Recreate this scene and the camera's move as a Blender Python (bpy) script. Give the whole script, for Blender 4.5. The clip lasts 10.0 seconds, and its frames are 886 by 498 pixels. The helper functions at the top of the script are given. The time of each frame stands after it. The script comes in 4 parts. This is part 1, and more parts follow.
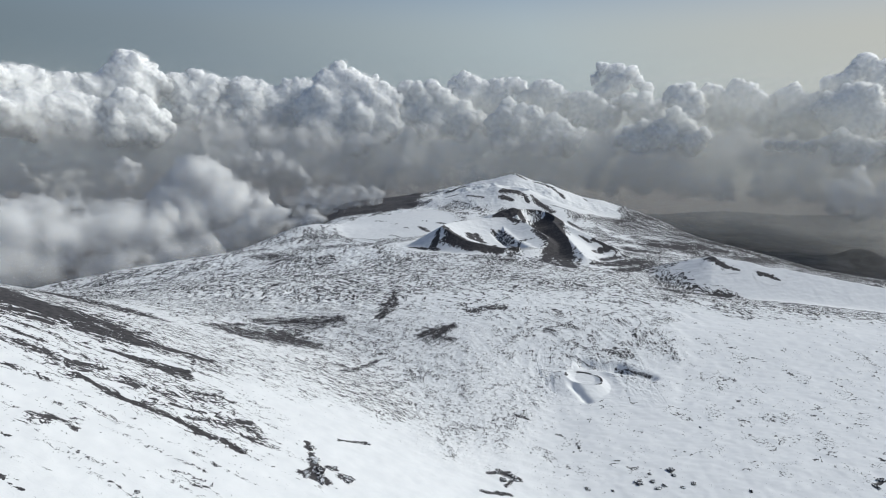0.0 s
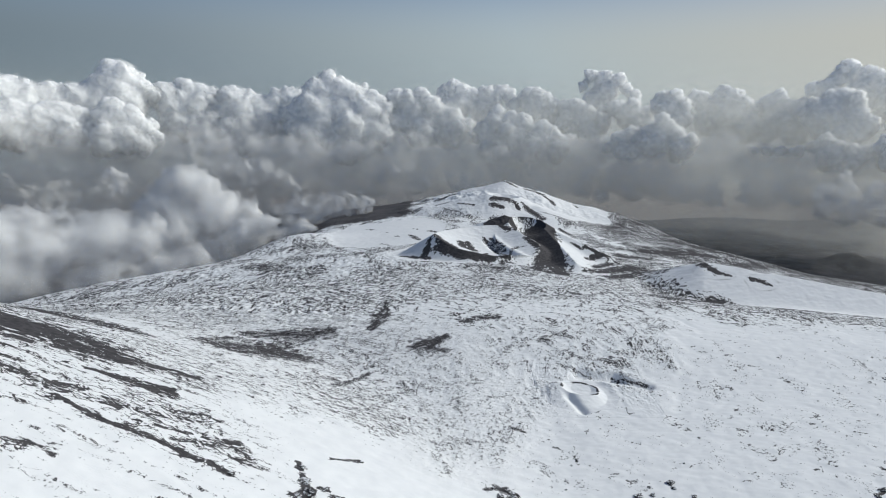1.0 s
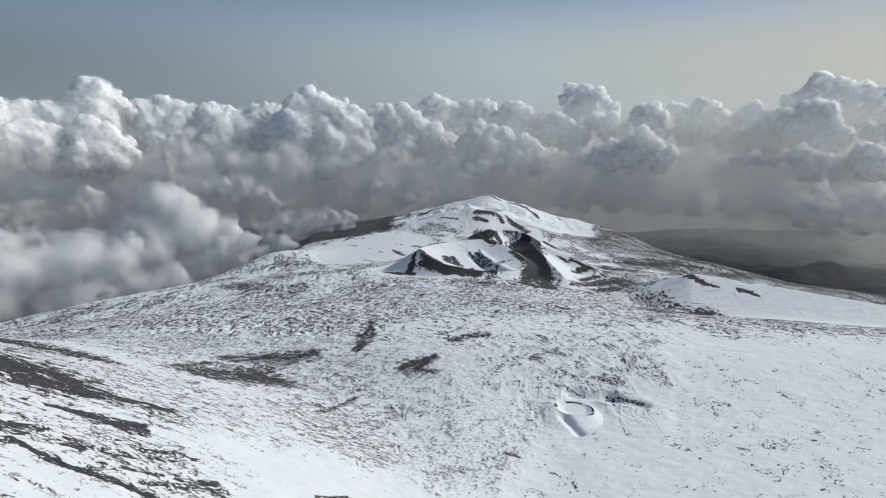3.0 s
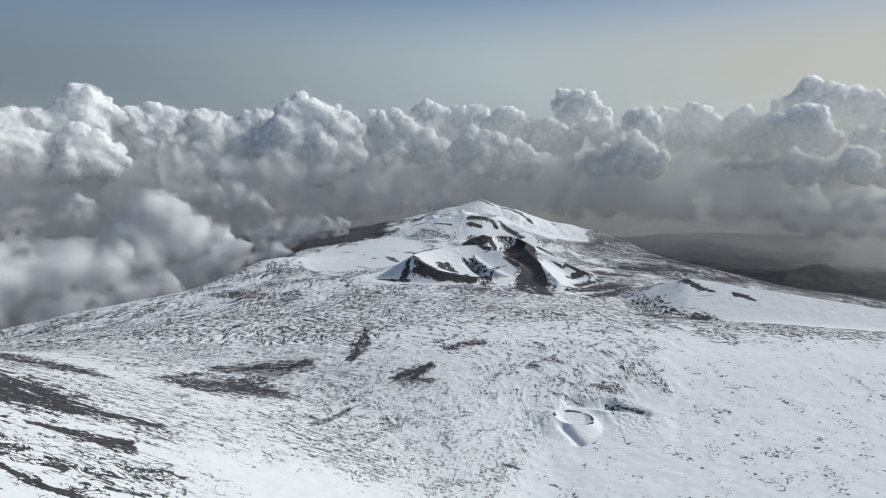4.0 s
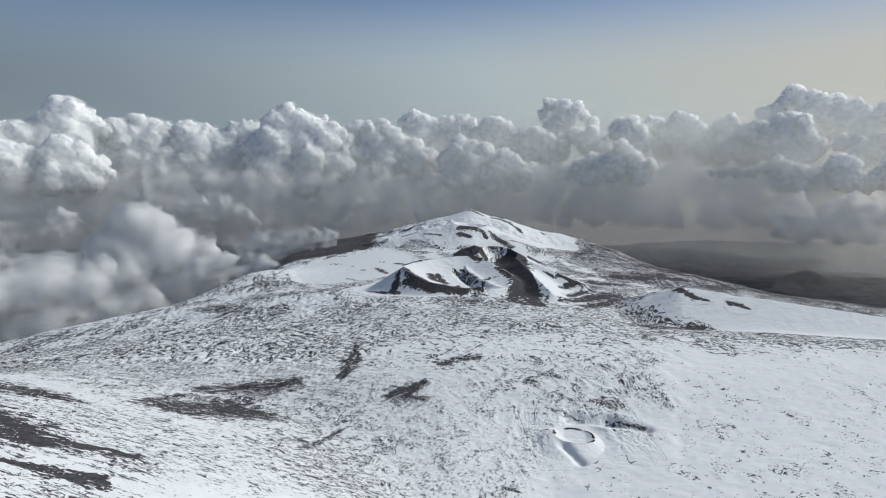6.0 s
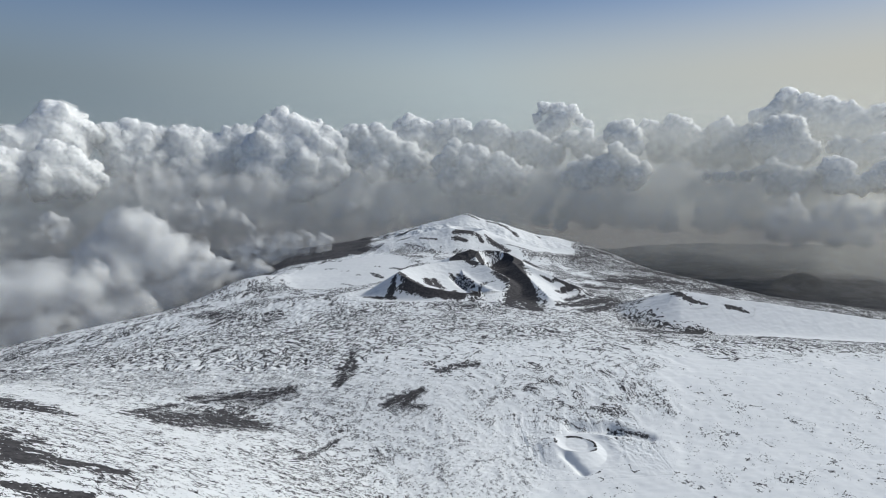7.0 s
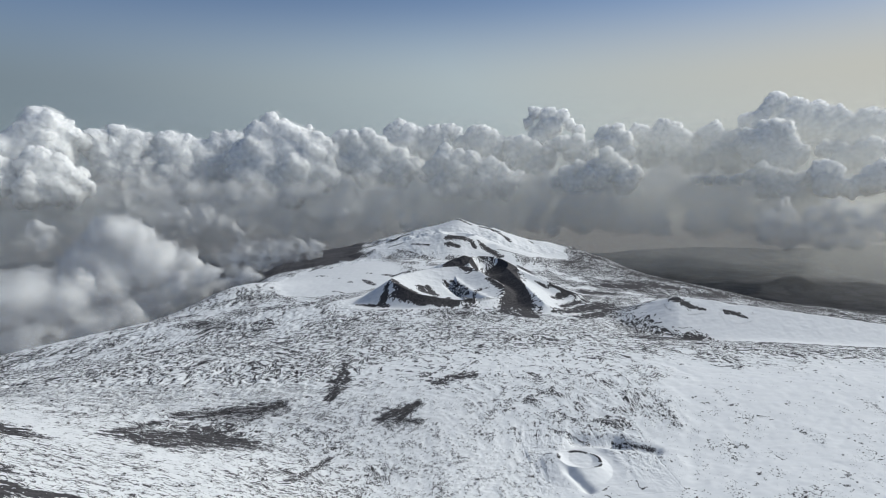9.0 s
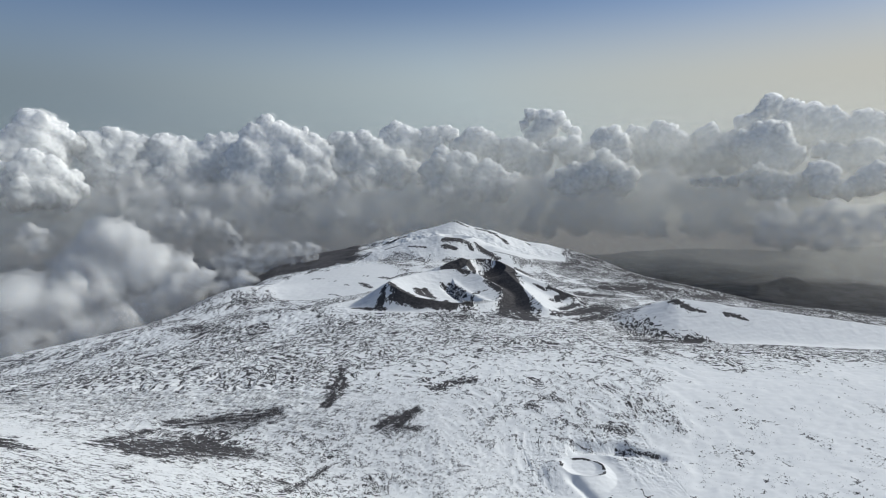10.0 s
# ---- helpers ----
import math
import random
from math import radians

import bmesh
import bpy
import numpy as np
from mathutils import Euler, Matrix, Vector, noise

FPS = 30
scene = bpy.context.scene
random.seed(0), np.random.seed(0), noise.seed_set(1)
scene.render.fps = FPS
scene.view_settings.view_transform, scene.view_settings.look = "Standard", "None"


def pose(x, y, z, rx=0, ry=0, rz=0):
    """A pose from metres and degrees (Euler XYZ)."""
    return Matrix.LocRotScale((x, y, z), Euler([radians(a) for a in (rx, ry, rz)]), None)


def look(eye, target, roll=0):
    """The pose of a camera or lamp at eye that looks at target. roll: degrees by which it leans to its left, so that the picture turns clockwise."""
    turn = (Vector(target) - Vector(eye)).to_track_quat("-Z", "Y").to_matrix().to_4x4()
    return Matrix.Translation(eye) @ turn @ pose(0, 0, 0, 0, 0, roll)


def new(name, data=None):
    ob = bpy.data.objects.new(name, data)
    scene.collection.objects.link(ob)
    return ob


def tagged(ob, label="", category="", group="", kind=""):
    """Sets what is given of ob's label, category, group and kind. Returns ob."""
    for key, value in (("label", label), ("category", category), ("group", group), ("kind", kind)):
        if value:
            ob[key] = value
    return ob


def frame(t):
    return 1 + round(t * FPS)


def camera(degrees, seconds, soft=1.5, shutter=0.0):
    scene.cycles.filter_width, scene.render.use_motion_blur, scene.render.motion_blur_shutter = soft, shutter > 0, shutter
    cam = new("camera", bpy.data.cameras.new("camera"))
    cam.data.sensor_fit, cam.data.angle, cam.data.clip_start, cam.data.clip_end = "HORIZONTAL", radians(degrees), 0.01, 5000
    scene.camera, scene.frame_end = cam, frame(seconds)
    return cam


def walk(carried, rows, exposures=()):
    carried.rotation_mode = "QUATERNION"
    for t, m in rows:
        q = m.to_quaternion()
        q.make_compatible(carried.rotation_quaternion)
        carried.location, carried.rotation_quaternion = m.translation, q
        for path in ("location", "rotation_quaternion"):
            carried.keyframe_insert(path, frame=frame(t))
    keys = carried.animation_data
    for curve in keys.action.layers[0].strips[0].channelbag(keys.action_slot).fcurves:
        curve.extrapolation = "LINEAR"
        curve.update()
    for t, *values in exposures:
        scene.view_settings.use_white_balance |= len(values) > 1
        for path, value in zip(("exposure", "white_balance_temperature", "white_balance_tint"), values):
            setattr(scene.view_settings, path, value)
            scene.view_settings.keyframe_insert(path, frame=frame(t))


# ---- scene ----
import collections

FOV = 73.7
ROWS = [
    (0.0, 0.0, 0.0, 270.0, 76.998, -0.974, 0.225),
    (0.5, -1.02, 4.79, 270.09, 77.376, -0.79, -0.321),
    (1.0, -1.95, 10.0, 269.97, 77.739, -0.635, -0.798),
    (1.5, -3.04, 15.27, 269.82, 78.115, -0.495, -1.255),
    (2.0, -4.02, 20.56, 269.58, 78.452, -0.354, -1.768),
    (2.5, -5.02, 25.94, 269.21, 78.778, -0.203, -2.207),
    (4.0, -7.56, 41.53, 267.95, 79.641, 0.2, -3.323),
    (4.5, -8.61, 46.57, 267.7, 79.886, 0.326, -3.643),
    (5.0, -9.55, 51.64, 267.52, 80.141, 0.42, -3.958),
    (5.5, -10.4, 56.8, 267.23, 80.373, 0.492, -4.268),
    (7.0, -13.1, 72.94, 266.84, 80.94, 0.75, -5.073),
    (7.5, -14.01, 78.55, 266.55, 81.082, 0.847, -5.329),
    (8.0, -14.73, 84.36, 266.08, 81.229, 0.909, -5.557),
    (8.5, -15.3, 90.12, 265.57, 81.331, 0.975, -5.779),
    (9.0, -15.78, 96.15, 265.0, 81.448, 1.016, -5.989),
    (9.5, -16.41, 102.31, 264.45, 81.55, 1.062, -6.189),
    (10.0, -17.24, 108.47, 263.9, 81.644, 1.091, -6.38),
]
cam = camera(FOV, 10.0, soft=1.0)
walk(cam, [(t, pose(x, y, z, rx, ry, rz)) for t, x, y, z, rx, ry, rz in ROWS])

# ---- daylight: a low winter sun beside the flight, a hazy sky ----
SUN_AZ, SUN_EL = 77.0, 36.0  # degrees to the right of straight ahead, and above the horizon
sun_way = Vector((math.sin(radians(SUN_AZ)) * math.cos(radians(SUN_EL)), math.cos(radians(SUN_AZ)) * math.cos(radians(SUN_EL)), math.sin(radians(SUN_EL))))
sun = new("sun", bpy.data.lights.new("sun", "SUN"))
sun.data.energy, sun.data.angle, sun.data.color = 2.95, radians(0.6), (0.955, 0.965, 0.905)
sun.matrix_world = look(sun_way * 100, (0, 0, 0))
scene.view_settings.exposure = 0.2
scene.cycles.transparent_max_bounces = 96

world = bpy.data.worlds.new("winter_sky")
scene.world = world
world.use_nodes = True
wt = world.node_tree
wt.nodes.clear()


def wnode(kind, **values):
    n = wt.nodes.new(kind)
    for k, v in values.items():
        n.inputs[k].default_value = v
    return n


sky = wt.nodes.new("ShaderNodeTexSky")
sky.sky_type, sky.sun_disc = "NISHITA", False
sky.sun_elevation, sky.sun_rotation = radians(SUN_EL), radians(SUN_AZ)
sky.altitude, sky.air_density, sky.dust_density, sky.ozone_density = 2900, 0.9, 0.8, 1.0
co = wt.nodes.new("ShaderNodeTexCoord")
xyz = wt.nodes.new("ShaderNodeSeparateXYZ")
wt.links.new(co.outputs["Generated"], xyz.inputs[0])
# haze: thick at the horizon, thin higher up, warmer on the sun's side
veil = wt.nodes.new("ShaderNodeMapRange")
veil.interpolation_type = "SMOOTHSTEP"
for k, v in (("From Min", 0.11), ("From Max", 0.265), ("To Min", 0.95), ("To Max", 0.03)):
    veil.inputs[k].default_value = v
wt.links.new(xyz.outputs["Z"], veil.inputs["Value"])
side = wt.nodes.new("ShaderNodeVectorMath")
side.operation = "DOT_PRODUCT"
side.inputs[1].default_value = sun_way
wt.links.new(co.outputs["Generated"], side.inputs[0])
warm = wt.nodes.new("ShaderNodeValToRGB")
warm.color_ramp.elements[0].position, warm.color_ramp.elements[0].color = 0.0, (3.0, 3.5, 3.8, 1)
warm.color_ramp.elements[1].position, warm.color_ramp.elements[1].color = 1.0, (7.6, 7.3, 6.1, 1)
for spot, tone in ((0.36, (1.5, 1.95, 2.25, 1)), (0.46, (2.0, 2.5, 2.85, 1)), (0.68, (3.85, 4.5, 4.7, 1)), (0.87, (5.0, 4.95, 4.4, 1))):
    warm.color_ramp.elements.new(spot).color = tone
half = wt.nodes.new("ShaderNodeMath")
half.operation = "MULTIPLY_ADD"
half.inputs[1].default_value = half.inputs[2].default_value = 0.5
wt.links.new(side.outputs["Value"], half.inputs[0])
wt.links.new(half.outputs[0], warm.inputs[0])
mix = wt.nodes.new("ShaderNodeMix")
mix.data_type = "RGBA"
wt.links.new(veil.outputs[0], mix.inputs["Factor"])
thin = wt.nodes.new("ShaderNodeVectorMath")
thin.operation = "SCALE"
thin.inputs["Scale"].default_value = 0.85
wt.links.new(sky.outputs[0], thin.inputs[0])
wt.links.new(thin.outputs[0], mix.inputs[6])
wt.links.new(warm.outputs[0], mix.inputs[7])
# the murk below the horizon, where land and sea are lost
murk = wt.nodes.new("ShaderNodeMapRange")
murk.interpolation_type = "SMOOTHSTEP"
for k, v in (("From Min", -0.04), ("From Max", -0.13), ("To Min", 0.0), ("To Max", 1.0)):
    murk.inputs[k].default_value = v
wt.links.new(xyz.outputs["Z"], murk.inputs["Value"])
low = wt.nodes.new("ShaderNodeMix")
low.data_type = "RGBA"
low.inputs[7].default_value = (1.7, 1.66, 1.7, 1)
wt.links.new(murk.outputs[0], low.inputs["Factor"])
wt.links.new(mix.outputs[2], low.inputs[6])
back = wnode("ShaderNodeBackground", Strength=0.092)
wt.links.new(low.outputs[2], back.inputs[0])
wt.links.new(back.outputs[0], wt.nodes.new("ShaderNodeOutputWorld").inputs[0])


# ---- materials ----
class Mat:
    """A node material under construction."""

    def __init__(self, name):
        self.m = bpy.data.materials.new(name)
        self.m.use_nodes = True
        self.t = self.m.node_tree
        self.t.nodes.clear()
        self.out = self.t.nodes.new("ShaderNodeOutputMaterial")

    def node(self, kind, **values):
        n = self.t.nodes.new(kind)
        for k, v in values.items():
            if isinstance(v, bpy.types.NodeSocket):
                self.t.links.new(v, n.inputs[k])
            else:
                n.inputs[k].default_value = v
        return n

    def coords(self, sx=1.0, sy=1.0, sz=1.0, rz=0.0):
        c = self.t.nodes.new("ShaderNodeTexCoord")
        mp = self.node("ShaderNodeMapping", Scale=(sx, sy, sz), Rotation=(0, 0, rz))
        self.t.links.new(c.outputs["Object"], mp.inputs["Vector"])
        return mp.outputs[0]

    def noise(self, scale, detail=4.0, rough=0.5, vec=None, warp=0.0):
        n = self.node("ShaderNodeTexNoise", Scale=scale, Detail=detail, Roughness=rough, Distortion=warp, Vector=vec or self.coords())
        return n.outputs["Fac"]

    def calc(self, op, a, b=0.0):
        n = self.t.nodes.new("ShaderNodeMath")
        n.operation = op
        for i, v in enumerate((a, b)):
            if isinstance(v, bpy.types.NodeSocket):
                self.t.links.new(v, n.inputs[i])
            else:
                n.inputs[i].default_value = v
        return n.outputs[0]

    def ramp(self, fac, lo, hi, a=0.0, b=1.0):
        n = self.node("ShaderNodeMapRange", Value=fac)
        n.interpolation_type = "SMOOTHSTEP"
        for k, v in (("From Min", lo), ("From Max", hi), ("To Min", a), ("To Max", b)):
            n.inputs[k].default_value = v
        return n.outputs[0]

    def blend(self, fac, a, b):
        n = self.t.nodes.new("ShaderNodeMix")
        n.data_type = "RGBA"
        for i, v in ((0, fac), (6, a), (7, b)):
            if isinstance(v, bpy.types.NodeSocket):
                self.t.links.new(v, n.inputs[i])
            else:
                n.inputs[i].default_value = v if not isinstance(v, tuple) else (*v, 1)
        return n.outputs[2]

    def attr(self, name):
        n = self.t.nodes.new("ShaderNodeAttribute")
        n.attribute_name = name
        return n.outputs["Fac"]

    def done(self, shader):
        self.t.links.new(shader, self.out.inputs["Surface"])
        return self.m


def ground_material():
    """Wind-packed snow over black lava, with some painted shade; the layers bare, brown and smooth say where each lies.
    """
    m = Mat("snow_and_lava")
    mid = m.noise(0.09, 4, 0.55)
    stream = m.t.nodes.new("ShaderNodeAttribute")
    stream.attribute_name = "stream"
    # thin winding crests of the lava along its streams, at three sizes, and broken stones between them
    def crest(scale, rough, width, warp, along=0.8, detail=2.5):
        mp = m.node("ShaderNodeMapping", Scale=(along, 1.2, 1), Vector=stream.outputs["Vector"])
        n = m.noise(scale, detail, rough, mp.outputs[0], warp)
        return m.ramp(m.calc("ABSOLUTE", m.calc("SUBTRACT", n, 0.5)), width, width * 0.35)

    def crumpled(k, thin):
        lines = m.calc("MAXIMUM", crest(0.045 * k, 0.6, 0.030 * thin, 1.2), crest(0.11 * k, 0.55, 0.055 * thin, 0.9))
        return m.calc("MAXIMUM", lines, m.calc("MULTIPLY", crest(0.21 * k, 0.5, 0.070 * thin, 0.6, 0.9, 1.5), 0.9))

    def either(far, close):
        return m.calc("ADD", m.calc("MULTIPLY", close, near), m.calc("MULTIPLY", far, m.calc("SUBTRACT", 1.0, near)))

    near = m.attr("young")
    even = m.attr("even")
    lines = either(crumpled(1.0, 1.0), crumpled(2.5, 1.0))
    def drift(scale, turn, width, warp):
        n = m.noise(scale, 4, 0.6, m.coords(0.55, 1.3, 1, turn), warp)
        return m.ramp(m.calc("ABSOLUTE", m.calc("SUBTRACT", n, 0.5)), width, 0.0)
    drifts = m.calc("MAXIMUM", m.calc("MULTIPLY", drift(0.065, 0.42, 0.045, 1.2), 0.9), drift(0.17, 0.35, 0.07, 0.9))
    lines = m.calc("ADD", m.calc("MULTIPLY", lines, m.calc("SUBTRACT", 1.0, even)), m.calc("MULTIPLY", even, m.calc("MULTIPLY", drifts, 1.1)))
    fine = either(m.noise(0.16, 3, 0.62, stream.outputs["Vector"]), m.noise(0.34, 4, 0.66))
    pattern = m.calc("ADD", m.calc("MULTIPLY", lines, 0.44), m.calc("MULTIPLY", fine, 0.80))
    cover = m.calc("ADD", m.attr("bare"), m.calc("SUBTRACT", pattern, 0.628))
    bare = m.ramp(cover, 0.44, 0.485)
    snow = m.blend(m.ramp(mid, 0.3, 0.7), (0.76, 0.768, 0.782), (0.81, 0.816, 0.826))
    rock = m.blend(m.ramp(m.noise(0.25, 6, 0.7), 0.3, 0.7), (0.036, 0.034, 0.038), (0.088, 0.083, 0.086))
    brown = m.blend(m.ramp(m.noise(0.012, 8, 0.65), 0.35, 0.65), (0.046, 0.045, 0.050), (0.092, 0.088, 0.094))
    rock = m.blend(m.attr("brown"), rock, brown)
    colour = m.blend(bare, snow, rock)
    b = m.node("ShaderNodeBump", Strength=0.28, Distance=0.9, Height=m.calc("MULTIPLY", pattern, m.ramp(m.attr("rough"), 0, 1, 0.10, 1.0)))
    p = m.node("ShaderNodeBsdfPrincipled", **{"Base Color": colour, "Roughness": m.ramp(bare, 0, 1, 0.62, 0.9), "Normal": b.outputs[0]})
    p.inputs["Specular IOR Level"].default_value = 0.2
    return m.done(p.outputs[0])


def cloud_material(name, tint=(0.98, 0.98, 0.97), depth=190.0, relief=0.12):
    """Light sinks into the droplets and comes out again some way off."""
    m = Mat(name)
    c = m.coords()
    b = m.node("ShaderNodeBump", Strength=relief, Distance=16.0, Height=m.noise(0.011, 4, 0.5, c))
    p = m.node("ShaderNodeBsdfPrincipled", **{"Base Color": (*tint, 1), "Roughness": 1.0, "Normal": b.outputs[0]})
    p.inputs["Specular IOR Level"].default_value = 0.0
    p.inputs["Subsurface Weight"].default_value = 1.0
    p.inputs["Subsurface Radius"].default_value = (1.0, 1.0, 1.0)
    p.inputs["Subsurface Scale"].default_value = depth
    return m.done(p.outputs[0])


def veil_material(name, most, size):
    """The thinning outer skin of a cloud: mostly clear, torn by the wind."""
    m = Mat(name)
    c = m.coords()
    thick = m.calc("MULTIPLY", m.ramp(m.noise(size, 2.2, 0.45, c), 0.34, 0.66), most)
    d = m.node("ShaderNodeBsdfDiffuse", Color=(0.985, 0.985, 0.985, 1))
    t = m.node("ShaderNodeBsdfTranslucent", Color=(0.985, 0.985, 0.985, 1))
    both = m.node("ShaderNodeMixShader", Fac=0.5)
    m.t.links.new(d.outputs[0], both.inputs[1])
    m.t.links.new(t.outputs[0], both.inputs[2])
    clear = m.node("ShaderNodeBsdfTransparent")
    mx = m.node("ShaderNodeMixShader", Fac=thick)
    m.t.links.new(clear.outputs[0], mx.inputs[1])
    m.t.links.new(both.outputs[0], mx.inputs[2])
    return m.done(mx.outputs[0])


def haze_material(name, foot, low, high, top, most):
    """Thin air-borne haze: heights in metres between which it comes in and thins out, share of light it stops."""
    m = Mat(name)
    c = m.t.nodes.new("ShaderNodeTexCoord")
    spot = m.node("ShaderNodeSeparateXYZ", Vector=c.outputs["Object"])
    # thicker to sunward, standing in for the brighter scattered light there
    z, sunward = spot.outputs["Z"], m.ramp(spot.outputs["X"], -2500, 2800, 0.45, 1.35)
    patch = m.ramp(m.noise(0.0012, 4, 0.55), 0.3, 0.7, 0.75, 1.1)
    thick = m.calc("MULTIPLY", m.calc("MULTIPLY", m.calc("MULTIPLY", m.ramp(z, foot, low, 0.0, most), m.ramp(z, high, top, 1.0, 0.0)), patch), sunward)
    d = m.node("ShaderNodeBsdfDiffuse", Color=(0.95, 0.94, 0.88, 1))
    t = m.node("ShaderNodeBsdfTranslucent", Color=(0.95, 0.94, 0.88, 1))
    both, mx = m.node("ShaderNodeMixShader", Fac=0.5), m.node("ShaderNodeMixShader", Fac=thick)
    m.t.links.new(d.outputs[0], both.inputs[1])
    m.t.links.new(t.outputs[0], both.inputs[2])
    m.t.links.new(m.node("ShaderNodeBsdfTransparent").outputs[0], mx.inputs[1])
    m.t.links.new(both.outputs[0], mx.inputs[2])
    return m.done(mx.outputs[0])


def make_mesh(name, verts, faces, mat, smooth_faces=True):
    me = bpy.data.meshes.new(name)
    verts, faces = np.ascontiguousarray(verts, np.float32), np.ascontiguousarray(faces, np.int32)
    n, k = faces.shape
    me.vertices.add(len(verts))
    me.vertices.foreach_set("co", verts.ravel())
    me.loops.add(n * k)
    me.loops.foreach_set("vertex_index", faces.ravel())
    me.polygons.add(n)
    me.polygons.foreach_set("loop_start", np.arange(0, n * k, k, dtype=np.int32))
    me.polygons.foreach_set("use_smooth", np.full(n, smooth_faces))
    me.materials.append(mat)
    me.update(calc_edges=True)
    return me


# ---- the lie of the land ----
def smooth(a, b, v):
    t = np.clip((v - a) / (b - a), 0, 1)
    return t * t * (3 - 2 * t)


def softplus(d, w):
    return w * np.logaddexp(0, d / w)


def smax(a, b, w):
    return a + softplus(b - a, w)


def hashed(ix, iy, seed):
    h = (ix * 374761393 + iy * 668265263 + seed * 974634221).astype(np.uint32)
    h = (h ^ (h >> np.uint32(13))) * np.uint32(1274126177)
    return h ^ (h >> np.uint32(16))


def grain(x, y, seed=0):
    """Gradient noise, about -1 to 1."""
    fx, fy = np.floor(x), np.floor(y)
    ix, iy = fx.astype(np.int64), fy.astype(np.int64)
    dx, dy = (x - fx).astype(np.float32), (y - fy).astype(np.float32)
    ux, uy = dx * dx * dx * (dx * (dx * 6 - 15) + 10), dy * dy * dy * (dy * (dy * 6 - 15) + 10)
    out = []
    for ox in (0, 1):
        for oy in (0, 1):
            a = hashed(ix + ox, iy + oy, seed).astype(np.float32) * np.float32(2 * math.pi / 4294967296.0)
            out.append(np.cos(a) * (dx - ox) + np.sin(a) * (dy - oy))
    lo, hi = out[0] * (1 - uy) + out[1] * uy, out[2] * (1 - uy) + out[3] * uy
    return (lo * (1 - ux) + hi * ux) * 1.5


def rough_noise(x, y, octaves, seed=0, gain=0.5):
    v, a = 0.0, 1.0
    for k in range(octaves):
        v = v + a * grain(x * 2 ** k + 17.3 * k, y * 2 ** k - 9.1 * k, seed + k)
        a *= gain
    return v


def bump(x, y, cx, cy, rx, ry=None):
    return np.exp(-((x - cx) / rx) ** 2 - ((y - cy) / (ry or rx)) ** 2)


def seg(x, y, ax, ay, bx, by):
    """Distance from the segment a-b, and the share along it."""
    vx, vy = bx - ax, by - ay
    t = np.clip(((x - ax) * vx + (y - ay) * vy) / (vx * vx + vy * vy), 0, 1)
    return np.hypot(x - ax - t * vx, y - ay - t * vy), t


# summit cone, whose flank comes down beside the flight
SUMMIT = (-502.0, 154.0, 285.0, 0.466)


def plateau(x, y):
    z = 5 + 7 * smooth(110, 20, x) + (19 - 7 * smooth(110, 20, x)) * smooth(540, 680, y) - 42 * smooth(700, 1250, y) - 40 * smooth(1250, 1700, y)
    z = z - 12 * smooth(1700, 2200, y) - 45 * smooth(2350, 3000, y)
    z = z + 9 * bump(x, y, 60, 690, 220, 130)
    far = smooth(600, 1200, y)
    z = z - 0.12 * softplus(-x - 60, 60) * far 
    e = np.minimum(softplus(x - 220, 60), 1500)
    z = z - (0.13 * e - 0.00004 * e * e) * smooth(520, 1050, y)
    z = z - 13 * bump(x, y, 480, 1060, 110, 110)
    z = z + 36 * bump(x, y, -430, 1730, 150, 140)
    return z


def drops(x, y):
    """How far the rim of the plateau is overstepped: left scarp, right flank, far side."""
    d1 = -0.732 * (x + 915) + 0.681 * (y - 1250)
    d2 = -(x + 385) - 0.10 * (y - 1750)
    left = np.minimum(d1, d2)
    right = (x - 756) * 0.938 + (y - 2500) * 0.346
    return left, right, y - 2950


def cinder(x, y, cx, cy, top, slope, rim, deep, ex=1.0, tilt=(0.0, 0.0)):
    """Height of a cinder cone with a bowl: the rim's radius, the bowl's depth, a rim that leans."""
    r = np.hypot((x - cx) / ex, y - cy)
    lip = top + tilt[0] * (x - cx) + tilt[1] * (y - cy)
    outer = lip - slope * np.maximum(r - rim, 0) - 0.02 * slope * rim
    bowl = lip - deep * (1 - (r / rim) ** 2)
    return np.where(r < rim, bowl, outer)


def round_rim(x, y, rim):
    """For an uneven rim (points x, y, z round it): the way from its middle, the share of the rim's reach, its reach and its height that way."""
    pts = np.array(rim, float)
    cx, cy = pts[:, 0].mean(), pts[:, 1].mean()
    way, far = np.arctan2(pts[:, 1] - cy, pts[:, 0] - cx), np.hypot(pts[:, 0] - cx, pts[:, 1] - cy)
    order = np.argsort(way)
    here = np.arctan2(y - cy, x - cx)
    reach = np.interp(here, way[order], far[order], period=2 * math.pi)
    return np.degrees(here), np.hypot(x - cx, y - cy) / reach, reach, np.interp(here, way[order], pts[order, 2], period=2 * math.pi)


def lay_crater(z, x, y, rim, floor, slope, power, fill=0.0):
    """The land z with a crater: the bowl inside its rim, the flank outside."""
    way, share, reach, top = round_rim(x, y, rim)
    bowl = floor + (top - floor) * np.minimum(share, 1) ** power + fill
    return np.where(share < 1, bowl, smax(z, top - slope * (share - 1) * reach, 2))


CRATER_RIM = [(-4, 1300, 22), (48, 1375, 22), (114, 1405, 25), (176, 1400, 26), (204, 1350, 14), (232, 1275, 0), (212, 1240, -10), (164, 1222, -11), (107, 1225, -5), (46, 1245, 4), (14, 1275, 16)]
BOWL_RIM = [(187, 1440, 38), (217, 1475, 35), (257, 1465, 31), (274, 1440, 24), (259, 1410, 8), (222, 1388, 3), (190, 1390, 9), (179, 1405, 28)]


